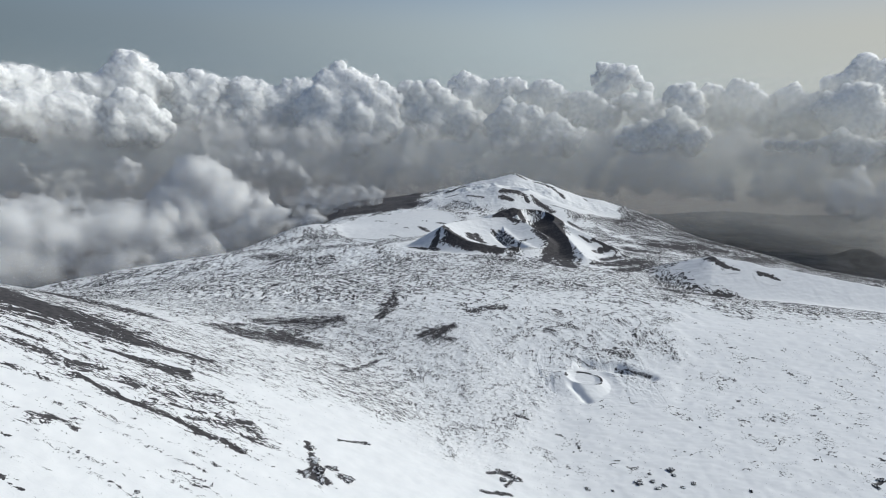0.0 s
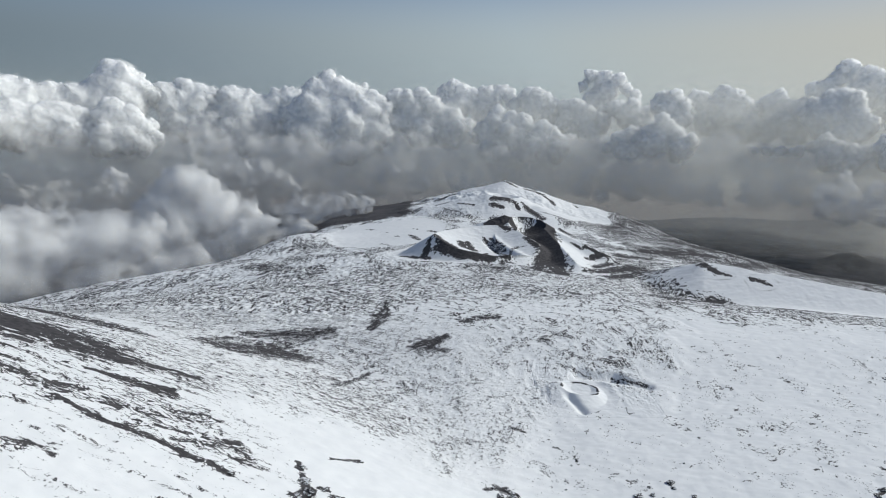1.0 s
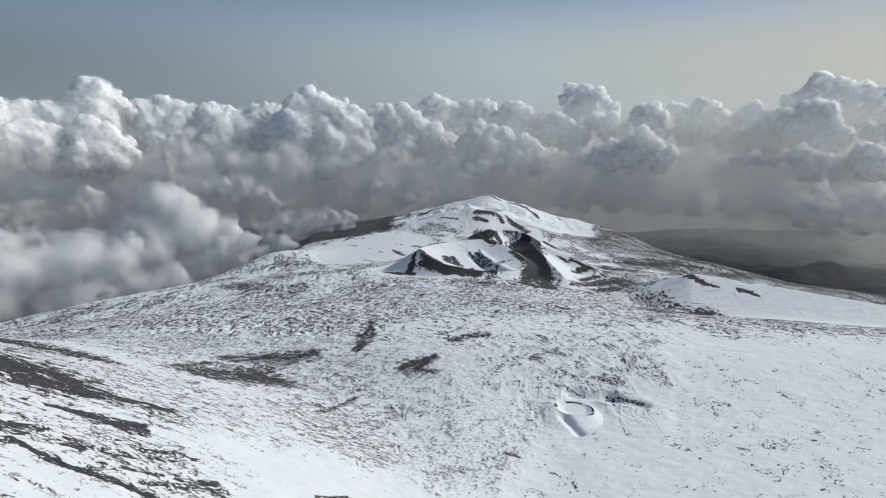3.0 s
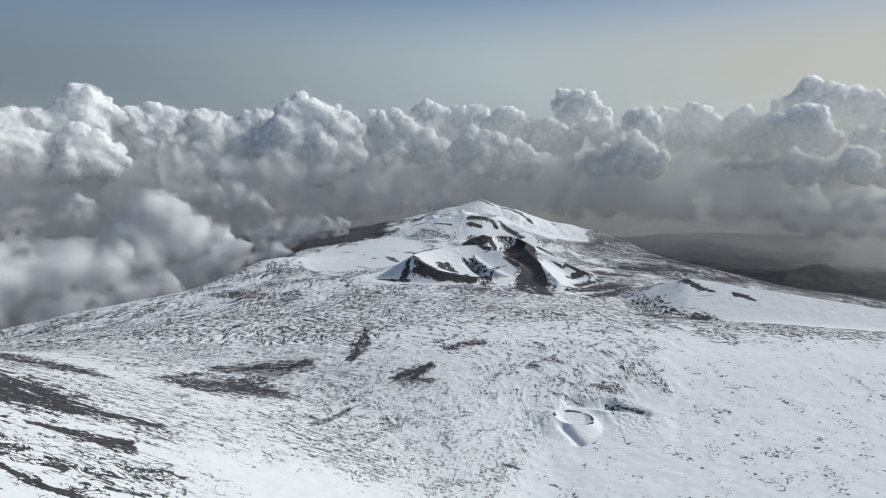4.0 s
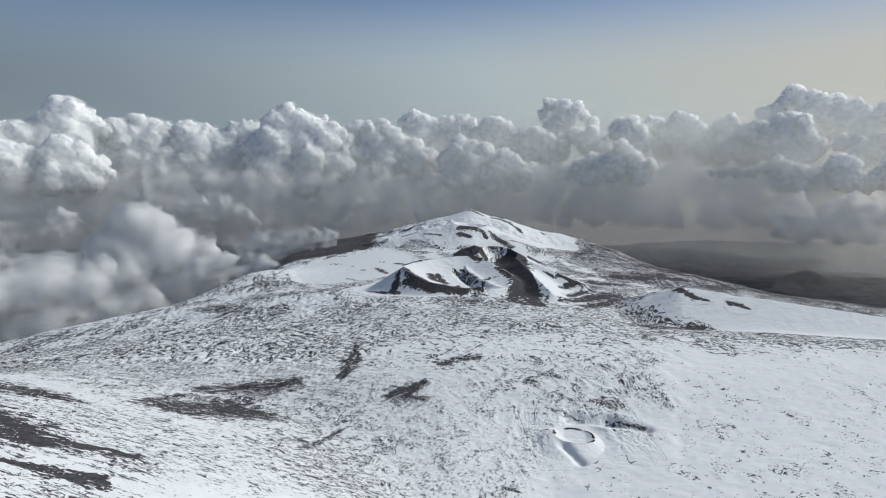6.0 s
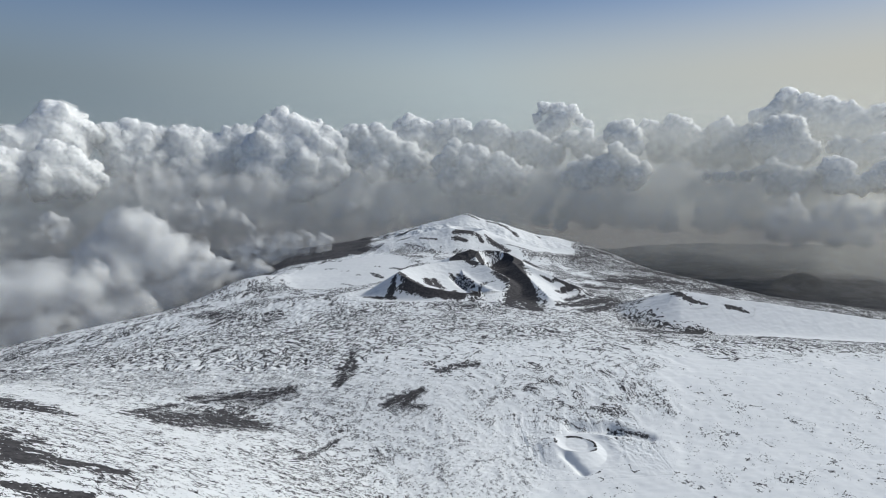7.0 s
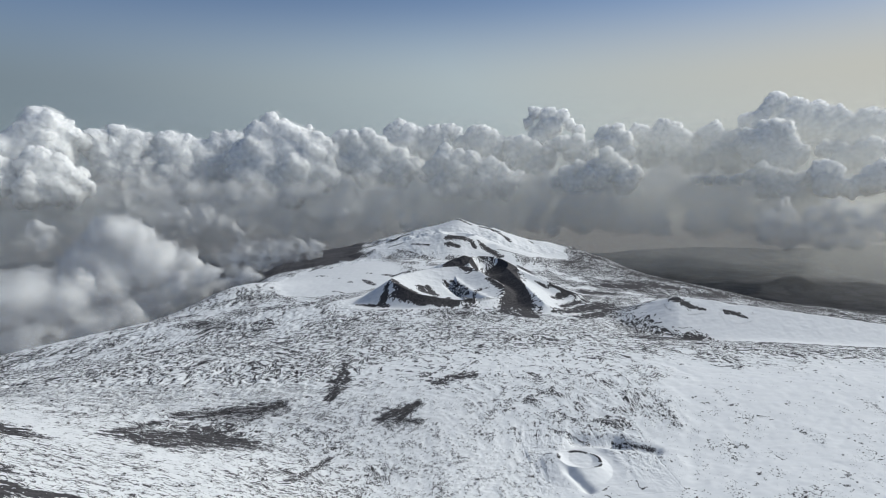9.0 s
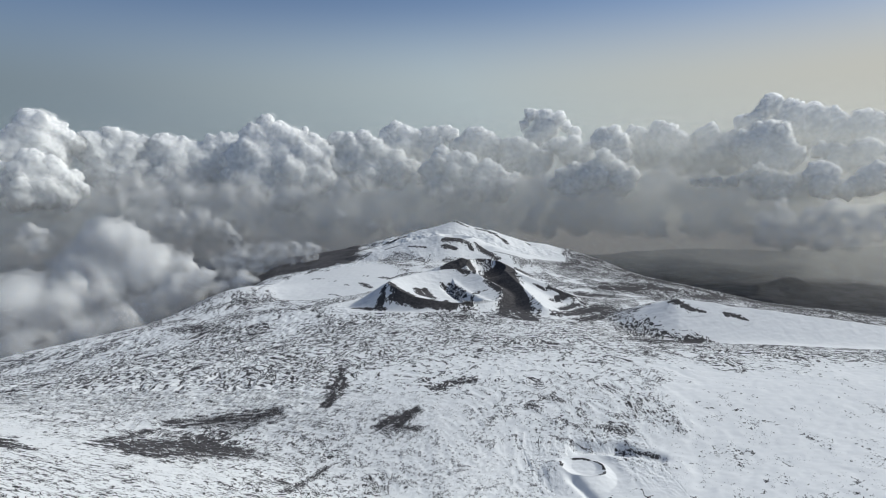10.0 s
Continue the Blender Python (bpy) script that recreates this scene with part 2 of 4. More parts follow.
def land(x, y):
    z = plateau(x, y)
    # far peak with its shoulders
    wave = rough_noise(x / 95, y / 130, 4, 200, 0.55)
    r = np.hypot((x - 304) * np.where(x < 304, 0.70, 0.88), (y - 2535) * np.where(y < 2535, 0.85, 0.6))
    z = smax(z, 23 - 0.46 * r + 0.0002 * np.minimum(r, 1100) ** 2 + 9 * wave * smooth(20, 140, r), 3)
    z = smax(z, -19 - 0.5 * np.hypot((x - 446) * 0.75, (y - 2530) * 0.6) + 3 * wave, 4)
    z = smax(z, -76 - 0.20 * np.hypot((x - 640) * 0.7, y - 2470) + 4 * wave, 8)
    # far cinder cone below the peak
    z = np.maximum(z, cinder(x, y, 262, 2240, -4, 0.52, 42, 18, 1.5, (-0.10, 0.05)) + 3 * wave)
    z = smax(z, -40 - 0.30 * seg(x, y, 290, 2235, 390, 2180)[0], 6)
    # near cinder cones: a dark outcrop, two flanks, the high bowl, the breached crater
    knobs = rough_noise(x / 22, y / 22, 3, 210)
    z = smax(z, 43 - 0.62 * np.hypot((x - 172) * 0.62, y - 1447) + 2.5 * knobs, 2)
    d, t = seg(x, y, 262, 1440, 292, 1190)
    z = smax(z, 21 - 34 * t - 0.5 * d, 3)
    d, t = seg(x, y, 285, 1400, 387, 1327)
    z = smax(z, 16 - 40 * t - 0.5 * d, 3)
    z = lay_crater(z, x, y, BOWL_RIM, -2, 0.55, 1.7)
    d, t = seg(x, y, 122, 1345, 168, 1240)
    spur = 5 * np.exp(-((d - 20) / 10) ** 2) * (x > 140) - 7 * np.exp(-(d / 9) ** 2)
    z = lay_crater(z, x, y, CRATER_RIM, -16, 0.62, 1.35, spur)
    # snow dune over an old cone, with a scar behind its crest
    d, t = seg(x, y, 535, 1141, 1150, 880)
    z = smax(z, 3 - 68 * t - 0.40 * d, 3)
    z = z - 9 * bump(x, y, 566, 1160, 26, 18) - 5 * bump(x, y, 632, 1112, 18, 12)
    # summit flank
    r = np.hypot(x - SUMMIT[0], y - SUMMIT[1])
    z = smax(z, SUMMIT[2] - SUMMIT[3] * r, 9)
    left, right, back = drops(x, y)
    z = z - 0.75 * softplus(left, 25) - 0.36 * softplus(right, 50) - 0.45 * softplus(back, 60)
    low = -520 + 25 * rough_noise(x / 700, y / 700, 3, 50)
    # a lone old cone far down on the plain
    z = smax(z, low, 20) + 62 * bump(x, y, 2355, 3258, 120) + 28 * bump(x, y, 2775, 3198, 260, 160)
    # small crater, with a wind scoop behind it and a gully down its near side
    d, t = seg(x, y, 150, 582, 186, 576)
    z = z - 6.0 * np.exp(-(d / 6.5) ** 2)
    d, t = seg(x, y, 186, 576, 216, 562)
    z = z - 5.0 * np.exp(-(d / 6.0) ** 2)
    z = np.maximum(z, cinder(x, y, 144, 552, 12, 0.40, 17, 5, 1.10, (-0.09, -0.05)))
    d, t = seg(x, y, 127, 540, 139, 514)
    z = z - 4.0 * np.exp(-(d / 4.2) ** 2) * smooth(-0.1, 0.25, t)
    return z
# strokes of bare lava: from, to, half width at each end, how closed
BARE_FLANK = [
    (-329, 498, -294, 493, 36.8, 21.8, 0.95),
    (-294, 493, -269, 493, 23.6, 16.5, 0.95),
    (-269, 493, -245, 492, 16.5, 5.3, 0.95),
    (-320, 394, -269, 391, 40, 33.5, 1.0),
    (-269, 391, -231, 385, 31.3, 25.6, 1.0),
    (-231, 385, -207, 382, 26.2, 7.8, 1.0),
    (-208, 385, -167, 396, 7.6, 5.1, 1.0),
    (-279, 350, -251, 358, 7.3, 5.7, 0.8),
    (-240, 309, -207, 310, 3.5, 3.4, 0.75),
    (-212, 302, -174, 310, 4.7, 4.0, 0.7),
    (-196, 347, -162, 349, 4.7, 4.9, 0.9),
    (-182, 315, -146, 311, 5.1, 4.1, 0.6),
    (-157, 314, -132, 334, 5.2, 5.8, 0.6),
    (-135, 300, -108, 313, 6.1, 5.7, 0.6),
]
BARE_FLANK_B = [
    (-111, 301, -95, 302, 3.9, 3.3, 0.6),
    (-247, 306, -225, 304, 3.6, 3.4, 0.6),
    (-225, 276, -204, 281, 3.1, 3.2, 0.55),
    (-2161, 2707, -1900, 2636, 11.1, 15.2, 0.9),
    (-1900.1, 2635.8, -766.9, 1148.5, 2.6, 1.7, 0.9),
    (-209, 345, -168, 355, 2.8, 5.0, 1.0),
    (-227.4, 303.9, -195.1, 315.1, 1.9, 2.9, 0.8),
    (-199.5, 296.9, -175.4, 290.4, 2.0, 2.3, 0.95),
    (-175.4, 290.4, -143.3, 290.4, 2.6, 2.4, 0.95),
    (-143.3, 290.4, -105.7, 284.9, 2.3, 2.5, 0.95),
    (-266.2, 336.9, -238.1, 338.7, 2.7, 2.6, 0.7),
    (-252.0, 321.8, -233.4, 321.7, 2.2, 2.3, 0.8),
    (-153.6, 328.4, -136.1, 336.7, 2.7, 2.4, 0.8),
    (-129, 311, -112, 319, 3.6, 2.5, 0.8),
]
BARE_FLANK_C = [
    (-152.5, 304.1, -136.3, 309.9, 1.7, 1.9, 0.75),
    (-107.8, 310.4, -98.1, 299.5, 1.4, 0.9, 0.8),
    (-186, 246, -175, 250, 5.7, 5.7, 0.52),
    (-174.3, 202.6, -161.8, 202.3, 2.5, 0.9, 0.6),
    (-188.5, 225.6, -183.7, 226.7, 1.7, 0.8, 0.7),
    (-114.5, 242.3, -107.2, 244.3, 1.0, 0.6, 0.8),
]
BARE_NEAR = [
    (-80.0, 323.3, -73.7, 306.8, 1.9, 2.1, 1.0),
    (-74, 307, -67, 287, 2.1, 3.9, 1.0),
    (-76, 287, -63, 288, 1.7, 4.2, 1.0),
    (-64.3, 303.5, -61.3, 304.9, 2.1, 2.1, 1.0),
    (-55.5, 299.4, -51.7, 301.8, 2.1, 2.3, 1.0),
    (-64.8, 343.1, -48.3, 355.6, 1.2, 1.6, 0.8),
    (35.6, 376.5, 50.6, 383.4, 1.7, 1.9, 1.0),
    (46, 382, 57, 377, 3.5, 2.5, 0.9),
    (46.6, 364.9, 56.5, 380.5, 1.3, 1.1, 0.9),
    (27.6, 347.2, 47.5, 354.8, 1.3, 2.5, 0.9),
    (322.9, 390.0, 338.1, 397.7, 1.3, 1.3, 0.9),
    (113.1, 440.8, 114.0, 428.0, 0.6, 0.6, 0.8),
    (66.5, 475.6, 77.4, 471.5, 2.2, 1.4, 0.8),
]
BARE_FIELD = [
    (-199, 560, -175, 589, 35.7, 33.1, 0.85),
    (-175, 589, -144, 586, 38.8, 16.6, 0.85),
    (-212, 651, -127, 656, 11.4, 14.0, 0.70),
    (-228, 561, -226, 626, 6.6, 6.5, 0.80),
    (-166, 625, -122, 663, 14.2, 10.6, 0.60),
    (-65, 786, -65, 707, 6.0, 9.0, 0.72),
    (-65, 707, -74, 666, 11.9, 5.8, 0.72),
    (-18, 620, -4, 630, 10.8, 10.9, 0.80),
    (-4, 630, 12, 642, 10.8, 4.8, 0.80),
    (-7, 618, 12, 613, 4.8, 3.8, 0.80),
    (39, 689, 73, 704, 13.1, 10.6, 0.65),
    (186, 604, 203, 599, 7.4, 7.3, 0.60),
    (-412, 1332, -314, 1231, 40, 24.4, 0.60),
    (-94, 504, -67, 566, 4.3, 2.7, 0.70),
]
BARE_FIELD_B = [
    (424, 1047, 530, 1028, 40, 9.7, 0.44),
    (432, 1097, 470, 1056, 38.6, 11.2, 0.48),
    (528, 1023, 562, 880, 13.5, 40, 0.4),
]
BARE_FAR = [
    (631, 1712, 723, 1727, 40, 40, 1),
    (495, 1512, 553, 1546, 34.7, 40, 1),
    (309, 1167, 444, 1269, 9.5, 36.2, 0.87),
    (353, 1143, 440, 1225, 14.9, 15.5, 0.87),
    (743, 1796, 822, 1735, 40, 40, 0.94),
    (875, 1884, 1970, 3246, 40, 40, 0.84),
    (1010, 1692, 981, 1427, 40, 40, 0.8),
    (384, 949, 508, 1022, 40, 18.4, 0.87),
]
BARE_DUNE = [
    (524, 1137, 544, 1108, 7.7, 7.6, 1.0),
    (544, 1108, 567, 1095, 7.9, 2.6, 1.0),
    (599, 1083, 618, 1072, 5.1, 5.1, 1.0),
    (618, 1072, 628, 1061, 5.1, 1.7, 1.0),
]
BARE_CONES = [
    (3, 1310, 21, 1266, 5.9, 13.2, 1.00),
    (21, 1266, 46, 1241, 13.2, 13.0, 1.00),
    (46, 1241, 79, 1226, 13.0, 9.1, 1.00),
    (79, 1226, 112, 1223, 9.1, 6.4, 1.00),
    (112, 1223, 157, 1216, 6.4, 3.6, 1.00),
    (59, 1324, 66, 1288, 5.9, 11.6, 1.00),
    (75, 1328, 84, 1288, 8.0, 11.6, 1.00),
    (-9, 1293, -16, 1271, 3.9, 7.5, 1.00),
    (-16, 1271, -21, 1254, 7.5, 7.5, 1.00),
    (5, 1753, 38, 1811, 5.4, 4.2, 1.00),
    (38, 1811, 79, 1845, 4.2, 4.2, 1.00),
    (-75, 1285, -40, 1255, 1.9, 3.8, 1.00),
    (-40, 1255, -11, 1237, 3.8, 5.5, 1.00),
]
BARE_GULLIES = [
    (115, 1359, 129, 1340, 5.2, 7.0, 0.62),
    (129, 1340, 140, 1308, 7.0, 5.1, 0.62),
    (140, 1308, 147, 1223, 5.1, 4.8, 0.62),
    (132, 1359, 153, 1310, 5.4, 6.9, 0.62),
    (142, 1320, 159, 1288, 6.9, 3.4, 0.62),
    (203, 1301, 182, 1300, 3.4, 5.1, 0.62),
    (182, 1300, 167, 1274, 5.1, 5.0, 0.62),
    (167, 1274, 150, 1221, 5.0, 3.1, 0.62),
]
BARE_OUTCROP = [
    (152, 1451, 181, 1436, 13.2, 15.4, 1.00),
    (181, 1436, 194, 1435, 15.4, 8.7, 1.00),
    (194, 1435, 189, 1383, 8.7, 6.4, 1.00),
    (149, 1422, 174, 1389, 8.7, 8.4, 1.00),
    (214, 1474, 231, 1475, 5.7, 4.5, 1.00),
    (259, 1455, 240, 1446, 4.5, 5.5, 1.00),
    (240, 1446, 218, 1433, 5.5, 4.3, 1.00),
]
BARE_EAST = [
    (260, 1462, 270, 1428, 6.8, 17.5, 1.00),
    (270, 1428, 269, 1363, 17.5, 18.8, 1.00),
    (269, 1363, 254, 1350, 18.8, 18.7, 1.00),
    (212, 1334, 228, 1287, 8.1, 7.8, 1.00),
    (228, 1287, 241, 1262, 7.8, 15.5, 1.00),
    (241, 1262, 246, 1232, 15.5, 26.4, 1.00),
    (246, 1232, 247, 1160, 26.4, 24.8, 1.00),
    (247, 1160, 246, 1113, 24.8, 17.0, 1.00),
    (228, 1228, 207, 1153, 14.9, 14.1, 1.00),
    (207, 1153, 225, 1115, 14.1, 10.2, 1.00),
    (427, 1994, 440, 1854, 6.2, 5.8, 1.00),
    (350, 1348, 381, 1324, 5.2, 5.2, 1.00),
    (320, 1359, 341, 1340, 3.2, 3.2, 1.00),
    (341, 1296, 367, 1319, 6.1, 8.3, 1.00),
]
BARE_EAST_B = [
    (367, 1319, 394, 1324, 8.3, 10.4, 1.00),
    (505, 1592, 488, 1478, 15.4, 14.2, 1.00),
    (340, 1230, 395, 1288, 7.7, 10.2, 1.00),
]
BARE_PEAK = [
    (212, 2188, 243, 2193, 8.8, 14.6, 0.97),
    (243, 2193, 274, 2191, 14.6, 14.6, 0.97),
    (274, 2191, 302, 2172, 14.6, 8.8, 0.97),
    (302, 2172, 308, 2145, 8.8, 5.8, 0.97),
    (212, 2154, 247, 2144, 11.5, 8.6, 0.97),
    (327, 2188, 346, 2153, 5.9, 14.5, 0.97),
    (346, 2153, 368, 2120, 14.5, 11.4, 0.97),
    (368, 2120, 384, 2086, 11.4, 11.2, 0.97),
    (294, 2531, 323, 2511, 4.1, 7.4, 0.97),
    (323, 2511, 347, 2497, 7.4, 5.0, 0.97),
    (382, 2496, 424, 2503, 6.8, 13.5, 0.97),
    (424, 2503, 456, 2484, 13.5, 10.1, 0.97),
    (460, 2467, 478, 2418, 6.8, 9.9, 0.97),
    (478, 2418, 485, 2376, 9.9, 6.5, 0.97),
]
BARE_PEAK_B = [
    (585, 2475, 595, 2447, 4.1, 4.0, 0.97),
]
BARE_RIDGE = [
    (11, 2546, 59, 2549, 13.6, 11.9, 0.80),
    (59, 2549, 95, 2542, 11.9, 6.8, 0.80),
    (7, 2246, 50, 2253, 6.0, 6.0, 0.80),
    (89, 2198, 144, 2166, 4.4, 5.8, 0.80),
    (-94, 2479, -37, 2549, 13.2, 13.6, 0.80),
    (83, 2093, 122, 2101, 5.5, 7.0, 0.80),
    (122, 2101, 147, 2043, 7.0, 5.4, 0.80),
    (51, 2031, 77, 1983, 4.0, 3.9, 0.80),
    (389, 2140, 445, 2118, 2.9, 2.9, 0.80),
    (445, 2118, 475, 2106, 2.9, 3.8, 0.80),
]
BARE_SNOW = [
    (-336, 2059, -314, 2035, 4.4, 6.5, 0.90),
    (-261, 2056, -238, 2110, 4.4, 6.7, 0.90),
    (-238, 2110, -186, 2062, 6.7, 4.4, 0.90),
    (-227, 1924, -189, 1890, 4.1, 5.0, 0.90),
    (-167, 1826, -146, 1812, 1.9, 1.9, 0.90),
    (-115, 1737, -108, 1726, 3.7, 5.4, 0.90),
    (-77, 1743, -60, 1710, 3.7, 9.0, 0.90),
    (-60, 1710, -44, 1651, 9.0, 5.2, 0.90),
    (-24, 1802, -7, 1795, 3.8, 7.6, 0.90),
    (-7, 1795, 9, 1770, 7.6, 5.6, 0.90),
    (-67, 1856, -50, 1835, 2.9, 2.9, 0.90),
    (-257, 1600, -216, 1563, 2.5, 2.5, 0.90),
    (-216, 1563, -171, 1469, 2.5, 3.8, 0.90),
    (-150, 1622, -125, 1576, 2.6, 3.3, 0.90),
]
BARE_SNOW_B = [
    (-125, 1576, -110, 1504, 3.3, 1.6, 0.90),
]
# rock lip along the scoop; its dark also paints in the shade there
BARE_CRATER = [
    (185.2, 581.0, 216.2, 566.5, 1.4, 2.1, 0.5),
]
BARE = BARE_FLANK + BARE_FLANK_B + BARE_FLANK_C + BARE_NEAR + BARE_FIELD + BARE_FIELD_B + BARE_FAR + BARE_DUNE + BARE_CONES + BARE_GULLIES + BARE_OUTCROP + BARE_EAST + BARE_EAST_B + BARE_PEAK + BARE_PEAK_B + BARE_RIDGE + BARE_SNOW + BARE_SNOW_B + BARE_CRATER


def flow(x, y):
    """Along and across the old lava streams: they run aslant over the field and bend round its near bay."""
    wx, wy = 16 * rough_noise(x / 60, y / 90, 3, 20), 26 * rough_noise(x / 60, y / 90, 3, 30)
    u, v = x + wx - 0.25 * y, 0.45 * (y + wy) + 0.22 * x
    cx, cy = x + wx - 60, y + wy - 720
    turned = smooth(690, 590, y + 0.25 * x) * smooth(100, -30, x)
    u = u * (1 - turned) + turned * 190 * np.arctan2(cy, cx + 1e-6)
    v = v * (1 - turned) - turned * 0.85 * np.hypot(cx, cy)
    return u, v


def cover(x, y):
    """Bare rock with some painted shade, 0 to 1, the brown of the snowless lowland, and the lava's relief in metres."""
    left, right, back = drops(x, y)
    wob = rough_noise(x / 70, y / 70, 4, 3)
    # the lava field against the smooth snow: its near tongues, its sunward edge
    edge = 400 + 112 * smooth(40, 120, x + 20 * wob) - 60 * smooth(-60, -160, x)
    near = smooth(-45, 45, y - edge + 40 * wob)
    within = smooth(24, -24, x - 0.43 * y + 34 * wob)
    field = np.maximum(near * within, smooth(700, 860, y + 60 * wob + 0.15 * x))
    r = np.hypot(x - SUMMIT[0], y - SUMMIT[1])
    flank = smooth(50, 100, SUMMIT[2] - SUMMIT[3] * r + 10 * wob)
    smooth_snow = np.maximum.reduce([
        smooth(1.08, 0.75, np.hypot((x - 85) / 205, (y - 1325) / 135)), bump(x, y, 290, 1290, 110, 170), smooth(1.15, 0.7, np.hypot((x - 330) / 420, (y - 2400) / 330)),
        smooth(115, 65, seg(x, y + 48, 535, 1141, 1150, 880)[0]) * smooth(60, 20, seg(x, y, 535, 1141, 1150, 880)[0] * np.sign(y - 1141 + 0.424 * (x - 535))),
        smooth(0.4, 0.8, 1.5 * bump(x, y, -140, 1840, 190, 330)),
        smooth(36, 18, np.hypot(x - 150, (y - 546) * 0.9))])
    smooth_snow = smooth_snow * (1 + 0.35 * wob)
    field = field * (1 - smooth(0.1, 0.9, smooth_snow)) * (1 - 0.85 * flank)
    wx, wy = 12 * rough_noise(x / 55, y / 55, 2, 20), 12 * rough_noise(x / 55, y / 55, 2, 30)
    u, v = flow(x, y)
    def ropes(p, q):
        return 1 - np.abs(rough_noise(p / 22, q / 11, 4, 7, 0.6))
    folds = ropes(u, v)
    # folds' sides turned from the sun: barer rock, their shade partly painted in
    shade_sides = np.clip(ropes(u + 2.5, v + 0.6) - folds, -0.3, 0.6)
    lump = rough_noise((x + wx) / 16, (y + wy) / 14, 4, 11, 0.65)
    small = rough_noise((u + 0.4 * wx) / 7, v / 5, 2, 13)
    broad = rough_noise(x / 160, y / 120, 3, 40)
    # the flows away from the sun lie in higher ropy folds
    ropy = smooth(0.0, -0.22, x / np.maximum(y, 200)) * smooth(600, 720, y)
    relief = field * (1.2 + (0.8 + 2.4 * ropy) * folds + (0.4 + 0.3 * ropy) * lump + 0.35 * small) + (1 - field) * (0.5 * rough_noise(x / 30, y / 14, 3, 60) + 0.25 * rough_noise(x / 9, y / 7, 2, 61))
    dense = 0.255 - 0.03 * smooth(640, 480, y) + 0.02 * ropy + 0.07 * broad + 0.24 * smooth(-520, -180, right) * smooth(900, 1200, y) + 0.2 * bump(x, y, 430, 1330, 110, 180) + 0.24 * smooth(60, 15, seg(x, y, 430, 1060, 800, 900)[0]) + 0.13 * smooth(-420, -120, right) * smooth(1000, 1300, y) + 0.22 * bump(x, y, 640, 1660, 130, 110) - 0.045 * bump(x, y, 40, 650, 240, 170) + 0.05 * smooth(720, 850, y) * smooth(1250, 1100, y)
    seams = smooth(0.10, 0.02, np.abs(rough_noise(u / 150, v / 26, 3, 140, 0.55))) * smooth(-0.35, 0.25, rough_noise(u / 60, v / 40, 2, 150))
    dense = dense + 0.13 * seams * smooth(980, 700, y)
    far_patches = rough_noise((x + 2 * wx) / 75, (y + 2 * wy) / 120, 3, 44, 0.6) * smooth(950, 1300, y)
    dense = dense + 0.26 * far_patches
    bare = field * (dense + 0.10 * lump + (0.14 + 0.26 * ropy) * shade_sides)
    rough = np.clip(field + 0.35 * flank, 0, 1)
    # wind-blown scree streaks down the summit flank
    streaks = rough_noise(x / 46 + 0.3 * wob, (y + 0.12 * x) / 5.5, 3, 70)
    patchy = rough_noise(x / 90, y / 60, 2, 80)
    bare = np.maximum(bare, flank * (0.08 + 0.12 * smooth(260, 340, y) + 0.28 * streaks + 0.24 * patchy * smooth(230, 320, y)))
    torn = rough_noise(x / 9, y / 6, 3, 95)
    dashed = rough_noise(x / 15 + 0.4 * wob, (y + 0.12 * x) / 3.4, 2, 75)
    bare = np.maximum(bare, (0.20 + 0.34 * dashed) * smooth(70, 15, seg(x, y, -270, 325, -118, 322)[0] + 14 * wob) * flank)
    bare = np.maximum(bare, (0.28 + 0.18 * dashed) * smooth(100, 35, seg(x, y, -270, 430, -70, 465)[0] + 14 * wob))
    # dark inner lip of the small crater
    bx, by = (x - 144) / 1.10, y - 552
    lip, way = np.hypot(bx, by) - 16.6, np.degrees(np.arctan2(by, bx))
    open_lip = smooth(20, 8, np.abs(way - 165)) + smooth(34, 20, np.abs(way - 78)) * 0.8 + smooth(36, 20, np.abs(way - 12)) + smooth(26, 12, np.abs(way + 48))
    bare = np.maximum(bare, smooth(1.5, 0.5, np.abs(lip + 0.9 * torn)) * np.minimum(open_lip, 1))
    # scattered stones in the smooth snow, and drift shadows painted as dark marks
    bare = np.maximum(bare, (1 - field) * (1 - flank) * smooth(300, 420, y) * (0.14 + 0.12 * rough_noise(x / 24, y / 20, 2, 90) + 0.05 * broad) * (1 - smooth_snow))
    drift_shadows = smooth(0.16, 0.03, np.abs(rough_noise(x / 17 + 0.3 * wob, y / 11, 2, 120))) * smooth(0.22, 0.42, rough_noise(x / 26, y / 22, 2, 130) + 0.12 * broad)
    bare = np.maximum(bare, 0.42 * drift_shadows * (1 - field) * (1 - flank) * smooth(330, 430, y) * (1 - smooth_snow))
    for k, (ax, ay, bx, by, wa, wb, closed) in enumerate(BARE):
        far = 2.6 * max(wa, wb) + 2
        box = (x > min(ax, bx) - far) & (x < max(ax, bx) + far) & (y > min(ay, by) - far) & (y < max(ay, by) + far)
        xs, ys = x[box], y[box]
        d, t = seg(xs, ys, ax, ay, bx, by)
        w = (wa + (wb - wa) * t) * (1 + 0.7 * torn[box])
        length = math.hypot(bx - ax, by - ay) + 0.1
        along, across = ((xs - ax) * (bx - ax) + (ys - ay) * (by - ay)) / length, ((xs - ax) * (by - ay) - (ys - ay) * (bx - ax)) / length
        wide = 0.28 * max(wa, wb) + 0.5
        comb = rough_noise(along / (7 * wide), across / wide, 2, 97 + k)
        deep = smooth(1.8, 0.3, d / np.maximum(w, 0.3))
        bare[box] = np.maximum(bare[box], closed * deep * (0.92 + 0.48 * comb))
